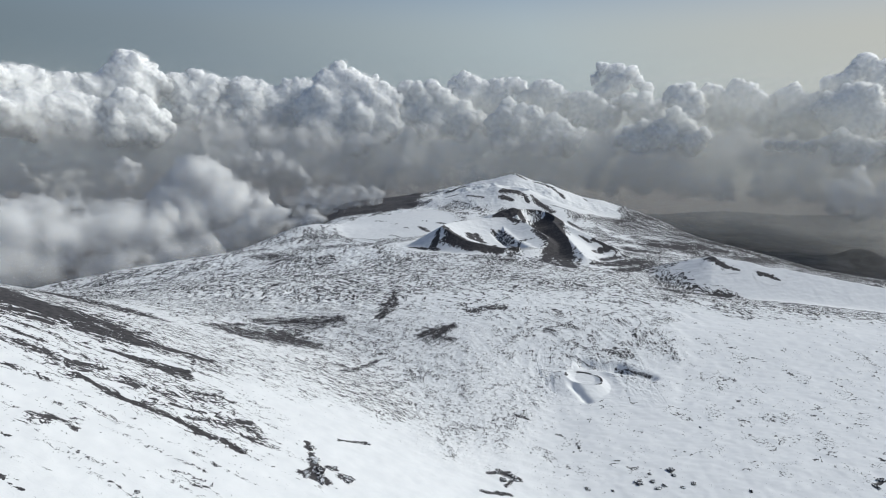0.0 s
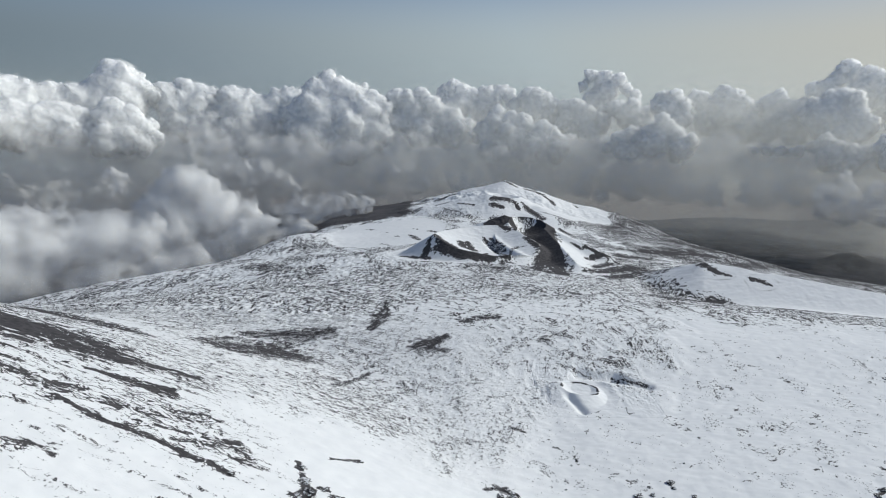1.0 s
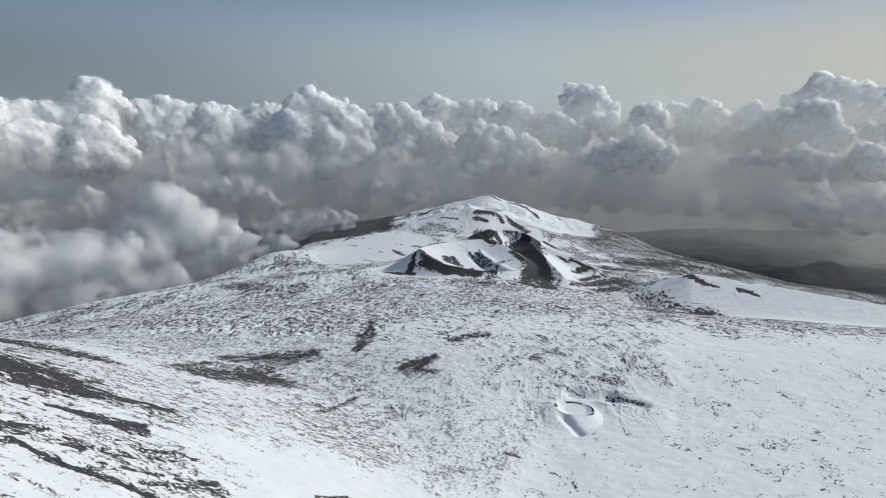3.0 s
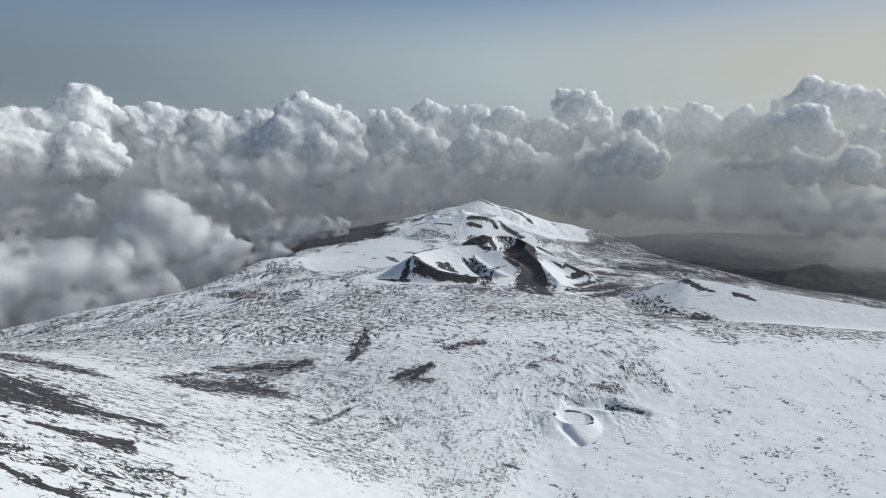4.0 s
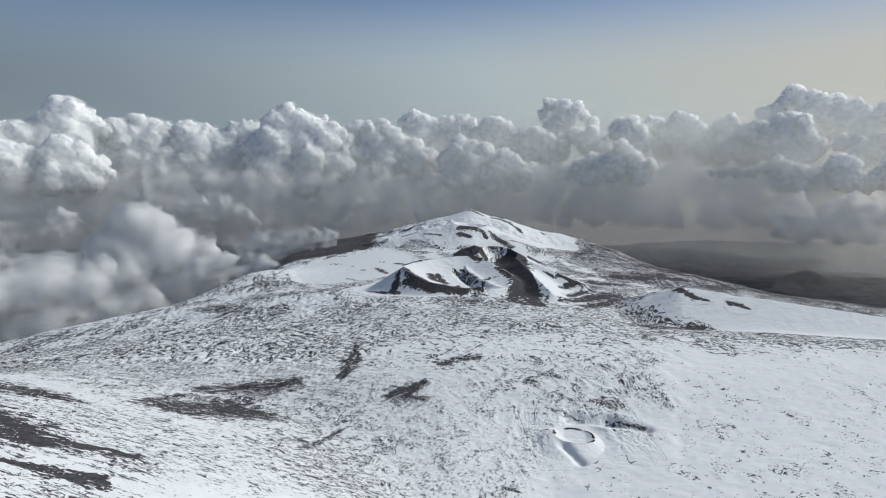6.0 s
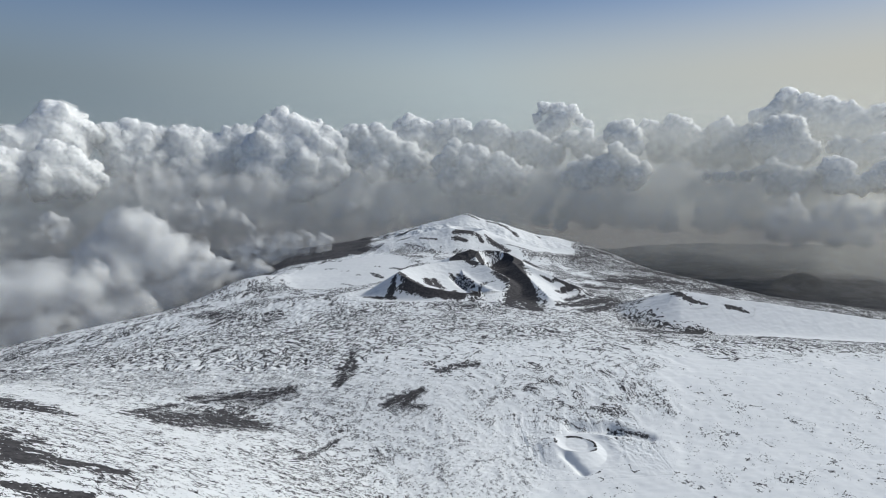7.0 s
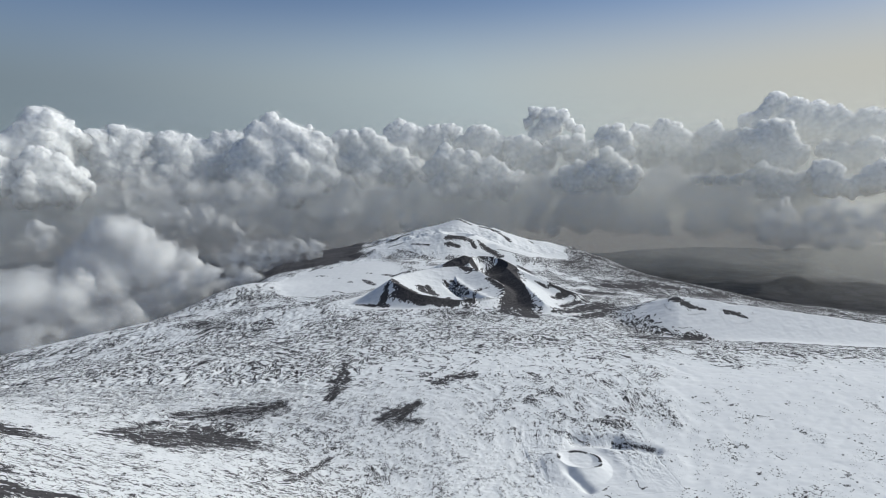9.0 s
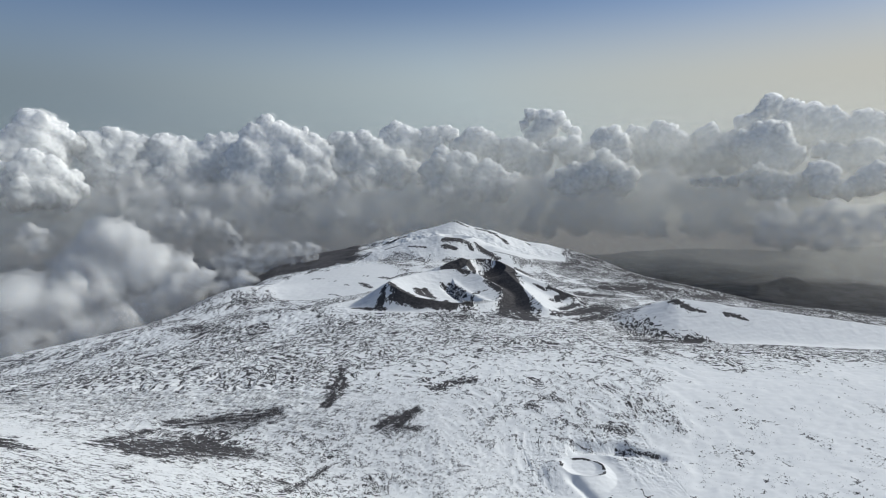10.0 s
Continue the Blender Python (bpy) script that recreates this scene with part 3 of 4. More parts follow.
    # black scoria on the craters' outer flanks, with tongues of snow
    cones = (x > -160) & (x < 460) & (y > 1080) & (y < 1560)
    if cones.any():
        px, py = x[cones], y[cones]
        fray = 0.35 * torn[cones] + 0.5 * rough_noise(px / 20, py / 45, 3, 160)
        way, share, reach, top = round_rim(px, py, CRATER_RIM)
        turn = way % 360
        band = smooth(192, 202, turn + 5 * fray) * smooth(312, 262, turn + 12 * fray)
        dark = band * smooth(0.86, 0.97, share - 0.10 * fray) * smooth(1.33, 1.18, share + 0.16 * fray)
        inner = np.maximum(smooth(0.50, 0.66, share) * smooth(9, 4, np.abs(turn - 236 - 4 * fray)), smooth(0.35, 0.5, share) * smooth(8, 3, np.abs(turn - 262 - 5 * fray)))
        dark = np.maximum(dark, 0.95 * inner * smooth(1.05, 0.95, share))
        west = px < 268 + 0.065 * (py - 1120) + 8 * fray
        side = np.maximum(smooth(314, 330, turn), smooth(62, 45, turn)) * smooth(1.03, 1.07, share - 0.03 * fray) * smooth(2.1, 1.8, share)
        dark = np.maximum(dark, side * west)
        way, share, reach, top = round_rim(px, py, BOWL_RIM)
        dark = np.maximum(dark, smooth(50, 30, way) * smooth(-110, -80, way) * smooth(1.03, 1.1, share) * smooth(2.0, 1.7, share) * (px < 296 + 6 * fray) * (py > 1330))
        dark = np.maximum(dark, smooth(1.0, 0.75, np.hypot((px - 158) / 44, (py - 1437) / 30) + 0.3 * fray))
        bare[cones] = np.maximum(bare[cones], dark)
    brown = np.maximum(smooth(40, 240, right + 60 * wob), np.maximum(smooth(10, 60, left), smooth(2150, 2240, y - 0.25 * x + 25 * wob) * smooth(-60, -140, x + 15 * wob)))
    bare = np.maximum(bare, np.maximum(brown, smooth(-60, 140, right + 60 * wob)) * 1.15 + 0.22 * (brown > 0.02) * broad)
    return bare, brown, rough, relief


# landforms of their own, laid into the ground: reach in x and y, spacing
LANDFORMS = {
    "cinder_cone": ((-150, 430, 1.4), (1085, 1545, 1.8), "black cinder cone with breached, snow-filled craters", "volcanic cone"),
    "mountain_peak": ((-260, 900, 2.4), (2090, 2700, 3.2), "distant snow-covered peak with dark rock ridges", "mountain"),
    "snow_dome": ((430, 1100, 2.2), (850, 1240, 2.0), "smooth snow-covered old cone with a dark scar", "hill"),
    "small_crater": ((98, 216, 0.6), (500, 600, 0.6), "small snow-rimmed crater in the lava field", "crater"),
}


def inside(x, y, form):
    (x0, x1, sx), (y0, y1, sy) = form[:2]
    edge = 0.08 * min(x1 - x0, y1 - y0)
    return smooth(0, edge, x - x0) * smooth(0, edge, x1 - x) * smooth(0, edge, y - y0) * smooth(0, edge, y1 - y)


def sheet(name, x, y, z, bare, brown, rough, part=None):
    """The land over a grid of places, or the part of it where part is true."""
    rows, cols = x.shape
    i = np.arange(rows * cols).reshape(rows, cols)
    quads = np.stack([i[:-1, :-1], i[:-1, 1:], i[1:, 1:], i[1:, :-1]], -1).reshape(-1, 4)
    if part is not None:
        quads = quads[part.ravel()[quads].sum(1) >= 2]
    keep, quads = np.unique(quads, return_inverse=True)
    x, y, z, bare, brown, rough = (a.ravel()[keep] for a in (x, y, z, bare, brown, rough))
    me = make_mesh(name, np.stack([x, y, z], -1), quads.reshape(-1, 4), GROUND)
    u, v = flow(x, y)
    at = me.attributes.new("stream", "FLOAT_VECTOR", "POINT")
    at.data.foreach_set("vector", np.ascontiguousarray(np.stack([u, v, 0 * u], -1).ravel(), np.float32))
    young = smooth(760, 600, y + 30 * rough_noise(x / 80, y / 80, 2, 170))
    even = smooth(40, 75, SUMMIT[2] - SUMMIT[3] * np.hypot(x - SUMMIT[0], y - SUMMIT[1]))
    for layer_name, layer in (("bare", bare), ("brown", brown), ("rough", rough), ("young", young), ("even", even)):
        at = me.attributes.new(layer_name, "FLOAT", "POINT")
        at.data.foreach_set("value", np.ascontiguousarray(layer, np.float32))
    return new(name, me)


def build_ground():
    ys = [-420.0]
    while ys[-1] < 20000:
        d = max(ys[-1], 0)
        ys.append(ys[-1] + (14 if ys[-1] < 150 else max(1.2, d * d / 270000 * 1.15)))
    ys = np.array(ys)
    s = np.linspace(0, 1, 940)
    ahead = np.maximum(ys, 0)[:, None]
    wide_l, wide_r = 330 + 0.80 * ahead, 340 + 0.96 * ahead
    x = -wide_l + (wide_l + wide_r) * s[None, :]
    y = np.repeat(ys[:, None], len(s), 1)
    bare, brown, rough, relief = cover(x, y)
    z = land(x, y) + relief
    for form in LANDFORMS.values():
        z = z - 6 * smooth(0.45, 0.95, inside(x, y, form))
    return tagged(sheet("ground", x, y, z, bare, brown, rough), "snow-covered volcanic plateau with black lava showing through", "ground", kind="structure")


def landform_parts(name, x, y):
    """The parts of a landform and where each lies; the last takes the rest."""
    if name == "cinder_cone":
        return [("breached_crater", round_rim(x, y, CRATER_RIM)[1] < 1), ("summit_bowl", round_rim(x, y, BOWL_RIM)[1] < 1)], "scoria_flank"
    if name == "mountain_peak":
        return [("side_cone", (np.hypot((x - 280) / 1.5, y - 2235) < 78)), ("ridge", (x > 380) & (y > 2300))], "snow_slope"
    if name == "snow_dome":
        return [("scar", (np.hypot(x - 548, (y - 1118) * 1.3) < 44) | (np.hypot(x - 614, (y - 1072) * 1.3) < 30))], "snow_slope"
    return [("crater_bowl", np.hypot((x - 144) / 1.10, y - 552) < 17)], "crater_flank"


def build_landform(name):
    form = LANDFORMS[name]
    (x0, x1, sx), (y0, y1, sy), label, kind = form
    x, y = np.meshgrid(np.arange(x0, x1, sx), np.arange(y0, y1, sy))
    bare, brown, rough, relief = cover(x, y)
    z = land(x, y) + relief + 0.15 - 0.9 * (1 - smooth(0.0, 0.4, inside(x, y, form)))
    thing = tagged(new(name), label, kind)
    thing.location = ((x0 + x1) / 2, (y0 + y1) / 2, float(z.min()))
    marked, rest_name = landform_parts(name, x, y)
    rest = np.ones_like(x, bool)
    for part_name, where in marked:
        rest &= ~where
        sheet(part_name, x, y, z, bare, brown, rough, where).parent = thing
    sheet(rest_name, x, y, z, bare, brown, rough, rest).parent = thing
    for child in thing.children:
        child.matrix_parent_inverse = Matrix.Translation(thing.location).inverted()
    return thing


GROUND = ground_material()
ground = build_ground()
for name in LANDFORMS:
    build_landform(name)


# ---- clouds ----
def ball(level):
    bm = bmesh.new()
    bmesh.ops.create_icosphere(bm, subdivisions=level, radius=1.0)
    v = np.array([p.co[:] for p in bm.verts])
    f = np.array([[p.index for p in q.verts] for q in bm.faces])
    bm.free()
    return v, f


BALLS = {k: ball(k) for k in (1, 2, 3)}


def heaped(heads, rng, broods):
    """Round heads with smaller heads on their upper and outer sides, and smaller ones again on those."""
    rings = [np.array(heads, float)]
    for count, share in broods:
        old = np.repeat(rings[-1], count, 0)
        n = rng.normal(size=(len(old), 3)) + np.array([0.25, -0.1, 0.75])
        n /= np.linalg.norm(n, axis=1)[:, None]
        r = old[:, 3] * share * rng.uniform(0.55, 1.3, len(old))
        rings.append(np.column_stack([old[:, :3] + n * (old[:, 3] * rng.uniform(0.5, 0.85, len(old)))[:, None], r]))
    verts, faces, n0 = [], [], 0
    for level, ring in zip((3, 2, 1), rings):
        v, f = BALLS[level]
        scale = rng.uniform(0.85, 1.15, (len(ring), 1, 3)) * ring[:, 3][:, None, None]
        verts.append((v[None] * scale + ring[:, None, :3]).reshape(-1, 3))
        faces.append((f[None] + n0 + len(v) * np.arange(len(ring))[:, None, None]).reshape(-1, 3))
        n0 += len(v) * len(ring)
    return np.concatenate(verts), np.concatenate(faces)


def cells(p, seed):
    """Rounded domes over scattered points, 0 in the creases to 1."""
    base = np.floor(p).astype(np.int64)
    best = np.full(len(p), 9.0)
    for ox in (-1, 0, 1):
        for oy in (-1, 0, 1):
            for oz in (-1, 0, 1):
                c = base + np.array([ox, oy, oz])
                h = hashed(c[:, 0] + 131 * c[:, 2], c[:, 1] - 57 * c[:, 2], seed)
                jit = np.stack([h & np.uint32(255), (h >> np.uint32(8)) & np.uint32(255), (h >> np.uint32(16)) & np.uint32(255)], 1) / 255.0
                d = c + 0.15 + 0.7 * jit - p
                best = np.minimum(best, (d * d).sum(1))
    return 1 - np.minimum(best, 1.0)


def fuse(verts, faces, mat, cell, soften):
    """The heads grown into one skin, its creases softened."""
    raw = make_mesh("heads", verts, faces, mat)
    ob = new("heads", raw)
    grow = ob.modifiers.new("fuse", "REMESH")
    grow.mode, grow.voxel_size, grow.use_smooth_shade = "VOXEL", cell, True
    ease = ob.modifiers.new("ease", "SMOOTH")
    ease.factor, ease.iterations = 0.5, soften
    got = bpy.data.meshes.new_from_object(ob.evaluated_get(bpy.context.evaluated_depsgraph_get()))
    bpy.data.objects.remove(ob)
    bpy.data.meshes.remove(raw)
    return got


def pieces(me):
    """The separate skins of a mesh as vertex and face arrays, without crumbs."""
    n = len(me.vertices)
    p = np.empty(n * 3, np.float32)
    me.vertices.foreach_get("co", p)
    f = np.empty(len(me.polygons) * 4, np.int32)
    me.loops.foreach_get("vertex_index", f)
    f = f.reshape(-1, 4)
    tag = np.arange(n)
    while True:
        low = tag[f].min(1)
        fresh = tag.copy()
        np.minimum.at(fresh, f.ravel(), np.repeat(low, 4))
        fresh = fresh[fresh]
        if (fresh == tag).all():
            break
        tag = fresh
    names, counts = np.unique(tag, return_counts=True)
    for name in names[counts > 0.06 * n]:
        mine = tag == name
        order = np.cumsum(mine) - 1
        yield p.reshape(-1, 3)[mine], order[f[mine[f[:, 0]]]]


def billow_out(me, size, seed, steep=1.0, layer=0):
    """Cauliflower relief at four sizes, strongest on the upper side."""
    n = len(me.vertices)
    p, w = np.empty(n * 3, np.float32), np.empty(n * 3, np.float32)
    me.vertices.foreach_get("co", p)
    me.vertices.foreach_get("normal", w)
    p, w = p.reshape(-1, 3).astype(float), w.reshape(-1, 3).astype(float)
    # no head is a true ball: the whole mass is pulled about before it billows
    for pitch, pull in ((1.1, 0.30), (0.45, 0.13)):
        p = p + pull * size * steep * np.stack([grain(p[:, (k + 1) % 3] / (pitch * size) + 0.6 * p[:, k] / (pitch * size), p[:, (k + 2) % 3] / (pitch * size) - 0.4 * p[:, k] / (pitch * size), seed + 30 + k) for k in range(3)], 1)
    up = (0.35 + 0.65 * smooth(-0.5, 0.5, w[:, 2])) * steep
    up = up * (0.55 + 0.9 * smooth(-0.5, 0.5, grain(p[:, 0] / (1.7 * size), (p[:, 2] + 0.6 * p[:, 1]) / (1.3 * size), seed + 5)))
    q = p + 0.26 * size * np.stack([grain(p[:, (k + 1) % 3] / size * 1.3 + p[:, k] / size, p[:, (k + 2) % 3] / size * 1.3, seed + k) for k in range(3)], 1)
    h = 0.0
    for k, (pitch, high) in enumerate(((0.85, 0.26), (0.40, 0.15), (0.19, 0.07), (0.09, 0.03))):
        h = h + high * size * (cells(q / (pitch * size), seed + 10 * k) - 0.55)
    if layer:
        h = h + (0.05 + 0.02 * layer) * size * (rough_noise(p[:, 0] / (0.5 * size) + 0.7 * p[:, 1] / size, p[:, 2] / (0.4 * size) - 0.5 * p[:, 1] / size, 3, seed + 300 * layer) - 0.3)
    p = p + w * (h * up)[:, None]
    me.vertices.foreach_set("co", np.ascontiguousarray(p, np.float32).ravel())
    me.update()


# how a kind of cloud is built: skin, its grid, how far creases are eased, broods of smaller heads, steepness, veils
Style = collections.namedtuple("Style", "mat cell soften broods steep veils veil reach")


def cloud(heads, label, group, style):
    global cloud_seed
    cloud_seed += 1
    foot = Vector((sum(h[0] for h in heads) / len(heads), sum(h[1] for h in heads) / len(heads), min(h[2] - h[3] for h in heads)))
    thing = new("cloud")
    thing.location = foot
    tagged(thing, label, "cloud", group)
    near = [(x - foot.x, y - foot.y, z - foot.z, r) for x, y, z, r in heads]
    size = float(np.median([h[3] for h in heads]))
    lean, full = style.reach
    skins = [("billow", 1.0, style.mat, style.cell, style.soften, style.steep)] if style.mat else []
    for k in range(style.veils):
        skins.append(("veil", lean + (full - lean) * ((k + 1) / style.veils), style.veil, style.cell * 2.4, style.soften + 1, style.steep))
    for k, (name, grown, skin, grid, ease, relief) in enumerate(skins):
        rng = np.random.default_rng(100 + cloud_seed)
        whole = fuse(*heaped([(x, y, z, r * grown * 0.95) for x, y, z, r in near], rng, style.broods), skin, grid, ease)
        for v, f in pieces(whole):
            me = make_mesh(name, v, f, skin)
            billow_out(me, size, cloud_seed, relief, k if style.mat else k + 1)
            new(name, me).parent = thing
        bpy.data.meshes.remove(whole)
    return thing


cloud_seed = 0
CLOUD = cloud_material("cumulus_cloud", depth=260.0)
EDGE, FRAY, PUFFY, THIN = veil_material("cloud_edge", 0.22, 0.016), veil_material("cloud_fray", 0.19, 0.012), veil_material("puffy_cloud", 0.22, 0.016), veil_material("thin_mist", 0.17, 0.011)
WISPY = veil_material("wispy_mist", 0.09, 0.03)
FAR = Style(None, 22.0, 4, ((5, 0.5),), 0.9, 7, FRAY, (0.7, 1.2))
BANK = Style(CLOUD, 9.5, 4, ((6, 0.5), (2, 0.5)), 0.95, 4, EDGE, (0.97, 1.15))
SOFTBANK = Style(None, 10.0, 4, ((6, 0.5), (2, 0.5)), 0.9, 9, FRAY, (0.55, 1.2))
PUFF = Style(None, 8.0, 4, ((6, 0.5), (2, 0.5)), 1.1, 9, PUFFY, (0.5, 1.25))
HAZY = Style(None, 16.0, 4, ((5, 0.5),), 0.9, 7, THIN, (0.55, 1.2))
MIST = Style(None, 10.0, 8, ((6, 0.6),), 0.8, 20, THIN, (0.35, 1.1))
WISP = Style(None, 5.0, 4, ((6, 0.6), (2, 0.5)), 1.4, 10, WISPY, (0.4, 1.6))


def haze_bank(far, deep, z0, z1, mat, label):
    """A long shallow lens of haze bent round the horizon."""
    a = np.linspace(radians(-52), radians(56), 90)
    ring = []
    for k in range(24):
        w = 2 * math.pi * k / 24
        ring.append((far + deep * math.cos(w), (z0 + z1) / 2 + (z1 - z0) / 2 * math.sin(w)))
    v = np.array([(r * math.sin(b), r * math.cos(b), z) for b in a for r, z in ring])
    i = np.arange(len(a) * 24).reshape(len(a), 24)
    j = np.roll(i, -1, 1)
    f = np.stack([i[:-1], j[:-1], j[1:], i[1:]], -1).reshape(-1, 4)
    return tagged(new("haze", make_mesh("haze", v, f, mat)), label, "haze", kind="stuff")


for far, top, most in ((4560, 760, 0.19), (4250, 600, 0.19), (3800, 480, 0.11), (3300, 300, 0.05)):
    haze_bank(far, 20, -700, top + 50, haze_material("bank_haze", -850, 160, top - 450, top, most), "thin grey haze drifting before the cloud bank")
cloud([
    (-3442, 3756, 42, 240), (-3315, 3931, -88, 240), (-3142, 4129, -33, 240), (-2878, 4236, 32, 240),
    (-2673, 4424, -113, 240), (-2363, 4520, -42, 240), (-2081, 4709, 26, 240), (-1780, 4879, -131, 240),
    (-1401, 4931, -49, 240), (-991, 4848, 29, 240), (-607, 4845, -125, 240), (-225, 4921, -42, 240),
    (164, 4967, 44, 240), (552, 4871, -107, 240), (932, 4856, -19, 240), (1328, 4923, 74, 240),
    (1706, 4851, -71, 240), (2044, 4766, 16, 240), (2307, 4565, 104, 240), (2618, 4444, -26, 240),
    (2817, 4238, 59, 240), (3053, 4125, 134, 240), (3293, 3992, 17, 240),
], "dim grey stratus far behind the cumulus heads", "cloud base", FAR)
cloud([
    (-3064, 3800, -296, 231), (-2876, 4000, -397, 233), (-2641, 4212, -385, 236), (-2316, 4326, -355, 232),
    (-2020, 4522, -463, 235), (-1636, 4605, -425, 231), (-1259, 4768, -396, 233), (-854, 4902, -502, 236),
    (-408, 4893, -445, 232), (34, 4953, -399, 235), (476, 4863, -472, 231), (910, 4844, -415, 233),
], "dim grey stratus low behind the mountain", "cloud base", FAR)
cloud([
    (-2241, 4352, 500, 148), (-2268, 4332, 562, 65), (-2168, 4370, 508, 92), (-2089, 4381, 451, 83),
    (-2319, 4271, 466, 83), (-2185, 4322, 359, 156), (-2391, 4209, 416, 82), (-2023, 4382, 401, 59),
    (-2412, 4170, 346, 100), (-2278, 4244, 313, 137), (-2517, 4125, 414, 59), (-2442, 4167, 430, 37),
    (-2582, 4091, 417, 73), (-2537, 4084, 332, 91), (-2678, 4024, 384, 101), (-2775, 3973, 397, 119),
    (-2707, 3971, 280, 155), (-2851, 3911, 355, 156),
], "tall grey cumulus tower with a pale lit shoulder", "towering cumulus heads", BANK)
cloud([
    (-1951, 4484, 431, 88), (-1835, 4541, 464, 74), (-1730, 4569, 433, 74), (-1652, 4583, 376, 92),
    (-1899, 4476, 328, 120), (-1763, 4525, 312, 119), (-2010, 4437, 399, 69), (-1688, 4517, 218, 128),
    (-1857, 4441, 201, 127),
], "hazy grey cumulus with soft pale tops", "towering cumulus heads", BANK)
cloud([
    (-1517, 4585, 412, 87), (-1408, 4608, 384, 82), (-1335, 4615, 359, 68), (-1233, 4654, 375, 82),
    (-1156, 4685, 405, 82), (-1069, 4695, 367, 91), (-1568, 4536, 318, 100), (-1441, 4569, 269, 127),
    (-1272, 4614, 255, 127), (-1134, 4638, 241, 108), (-1361, 4534, 113, 143), (-1524, 4489, 157, 117),
], "small cumulus heads in a row with bright edges", "towering cumulus heads", BANK)
cloud([
    (-799, 4579, 465, 106), (-698, 4595, 474, 97), (-579, 4596, 436, 88), (-877, 4554, 453, 88),
    (-463, 4594, 411, 70), (-991, 4475, 282, 104), (-879, 4523, 306, 148), (-720, 4554, 313, 148),
    (-536, 4573, 304, 139), (-389, 4577, 332, 78), (-1031, 4418, 194, 69), (-857, 4472, 143, 172),
    (-659, 4505, 123, 189), (-453, 4527, 166, 129),
], "bright-topped cumulus tower with a dark blue-grey side", "towering cumulus heads", BANK)
cloud([
    (-309, 4671, 429, 62), (-216, 4670, 391, 80), (-95, 4687, 446, 67), (-174, 4650, 302, 106),
    (-32, 4661, 352, 79), (40, 4643, 283, 97), (143, 4629, 257, 88), (253, 4605, 222, 70),
    (-312, 4624, 235, 123), (-99, 4614, 174, 131), (114, 4590, 139, 104), (307, 4574, 159, 61),
], "broad sunlit cumulus slope of many small heads", "towering cumulus heads", BANK)
cloud([
    (129, 4914, 511, 70), (60, 4897, 475, 51), (205, 4901, 466, 84), (271, 4882, 407, 93),
    (399, 4884, 460, 74), (530, 4878, 499, 56), (596, 4857, 458, 56), (465, 4864, 406, 83),
    (148, 4876, 354, 111), (395, 4849, 317, 110), (-99, 4884, 423, 65),
], "pale cumulus turrets standing behind the bank", "towering cumulus heads", BANK)
cloud([
    (783, 4721, 452, 77), (709, 4726, 426, 81), (850, 4693, 412, 68), (911, 4663, 372, 54),
    (735, 4694, 326, 99), (862, 4653, 282, 90), (605, 4715, 370, 63),
], "dark-sided cumulus head with a bright crown", "towering cumulus heads", BANK)
cloud([
    (455, 4467, 345, 42), (424, 4447, 255, 68), (536, 4439, 279, 55), (650, 4420, 253, 72),
    (769, 4380, 196, 76), (867, 4341, 151, 67), (947, 4306, 123, 50), (359, 4428, 182, 76),
    (565, 4407, 140, 126), (737, 4355, 82, 117), (1047, 4274, 115, 37), (881, 4302, 51, 83),
    (437, 4380, 60, 100),
], "rolling sunlit cumulus heads before the peak", "cumulus bank", BANK)
cloud([
    (1066, 4585, 369, 71), (981, 4598, 361, 62), (1160, 4540, 317, 62), (1122, 4540, 267, 88),
    (1011, 4562, 238, 106), (1234, 4501, 249, 79), (1157, 4498, 174, 97),
], "cumulus head with a deep grey hollow beneath", "towering cumulus heads", BANK)
cloud([
    (1218, 4772, 617, 56), (1305, 4742, 589, 61), (1409, 4712, 587, 61), (1153, 4758, 539, 42),
    (1319, 4718, 493, 93), (1464, 4665, 515, 42), (1232, 4721, 432, 92), (1517, 4630, 449, 55),
], "single pale cumulus turret above the bank", "towering cumulus heads", BANK)
cloud([
    (1348, 4501, 357, 71), (1466, 4470, 393, 53), (1433, 4465, 314, 89), (1562, 4417, 338, 53),
    (1244, 4513, 341, 40), (1515, 4407, 247, 79),
], "bright cumulus crest curling over its shaded side", "towering cumulus heads", BANK)
cloud([
    (1617, 4304, 431, 61), (1689, 4279, 450, 52), (1741, 4237, 392, 52), (1649, 4271, 350, 87),
    (1746, 4197, 301, 47), (1568, 4301, 383, 52), (1693, 4214, 262, 77),
], "dark-sided cumulus heads in shade", "towering cumulus heads", BANK)
cloud([
    (1273, 4106, 157, 57), (1348, 4095, 195, 49), (1441, 4068, 210, 49), (1532, 4066, 286, 49),
    (1569, 4033, 247, 41), (1507, 4041, 187, 65), (1610, 4002, 191, 65), (1686, 3945, 150, 49),
    (1452, 4041, 111, 98), (1617, 3959, 90, 81), (1303, 4066, 73, 73), (1194, 4101, 104, 40),
], "lit cumulus puffs with grey hollows", "cumulus bank", BANK)
cloud([
    (2052, 4294, 445, 81), (2104, 4266, 455, 63), (1991, 4301, 397, 72), (2149, 4219, 378, 81),
    (2061, 4251, 307, 125), (2207, 4170, 357, 54), (1924, 4331, 407, 63), (1872, 4363, 440, 54),
    (2148, 4168, 243, 98), (1932, 4286, 272, 98),
], "rounded warm-grey cumulus head", "towering cumulus heads", BANK)
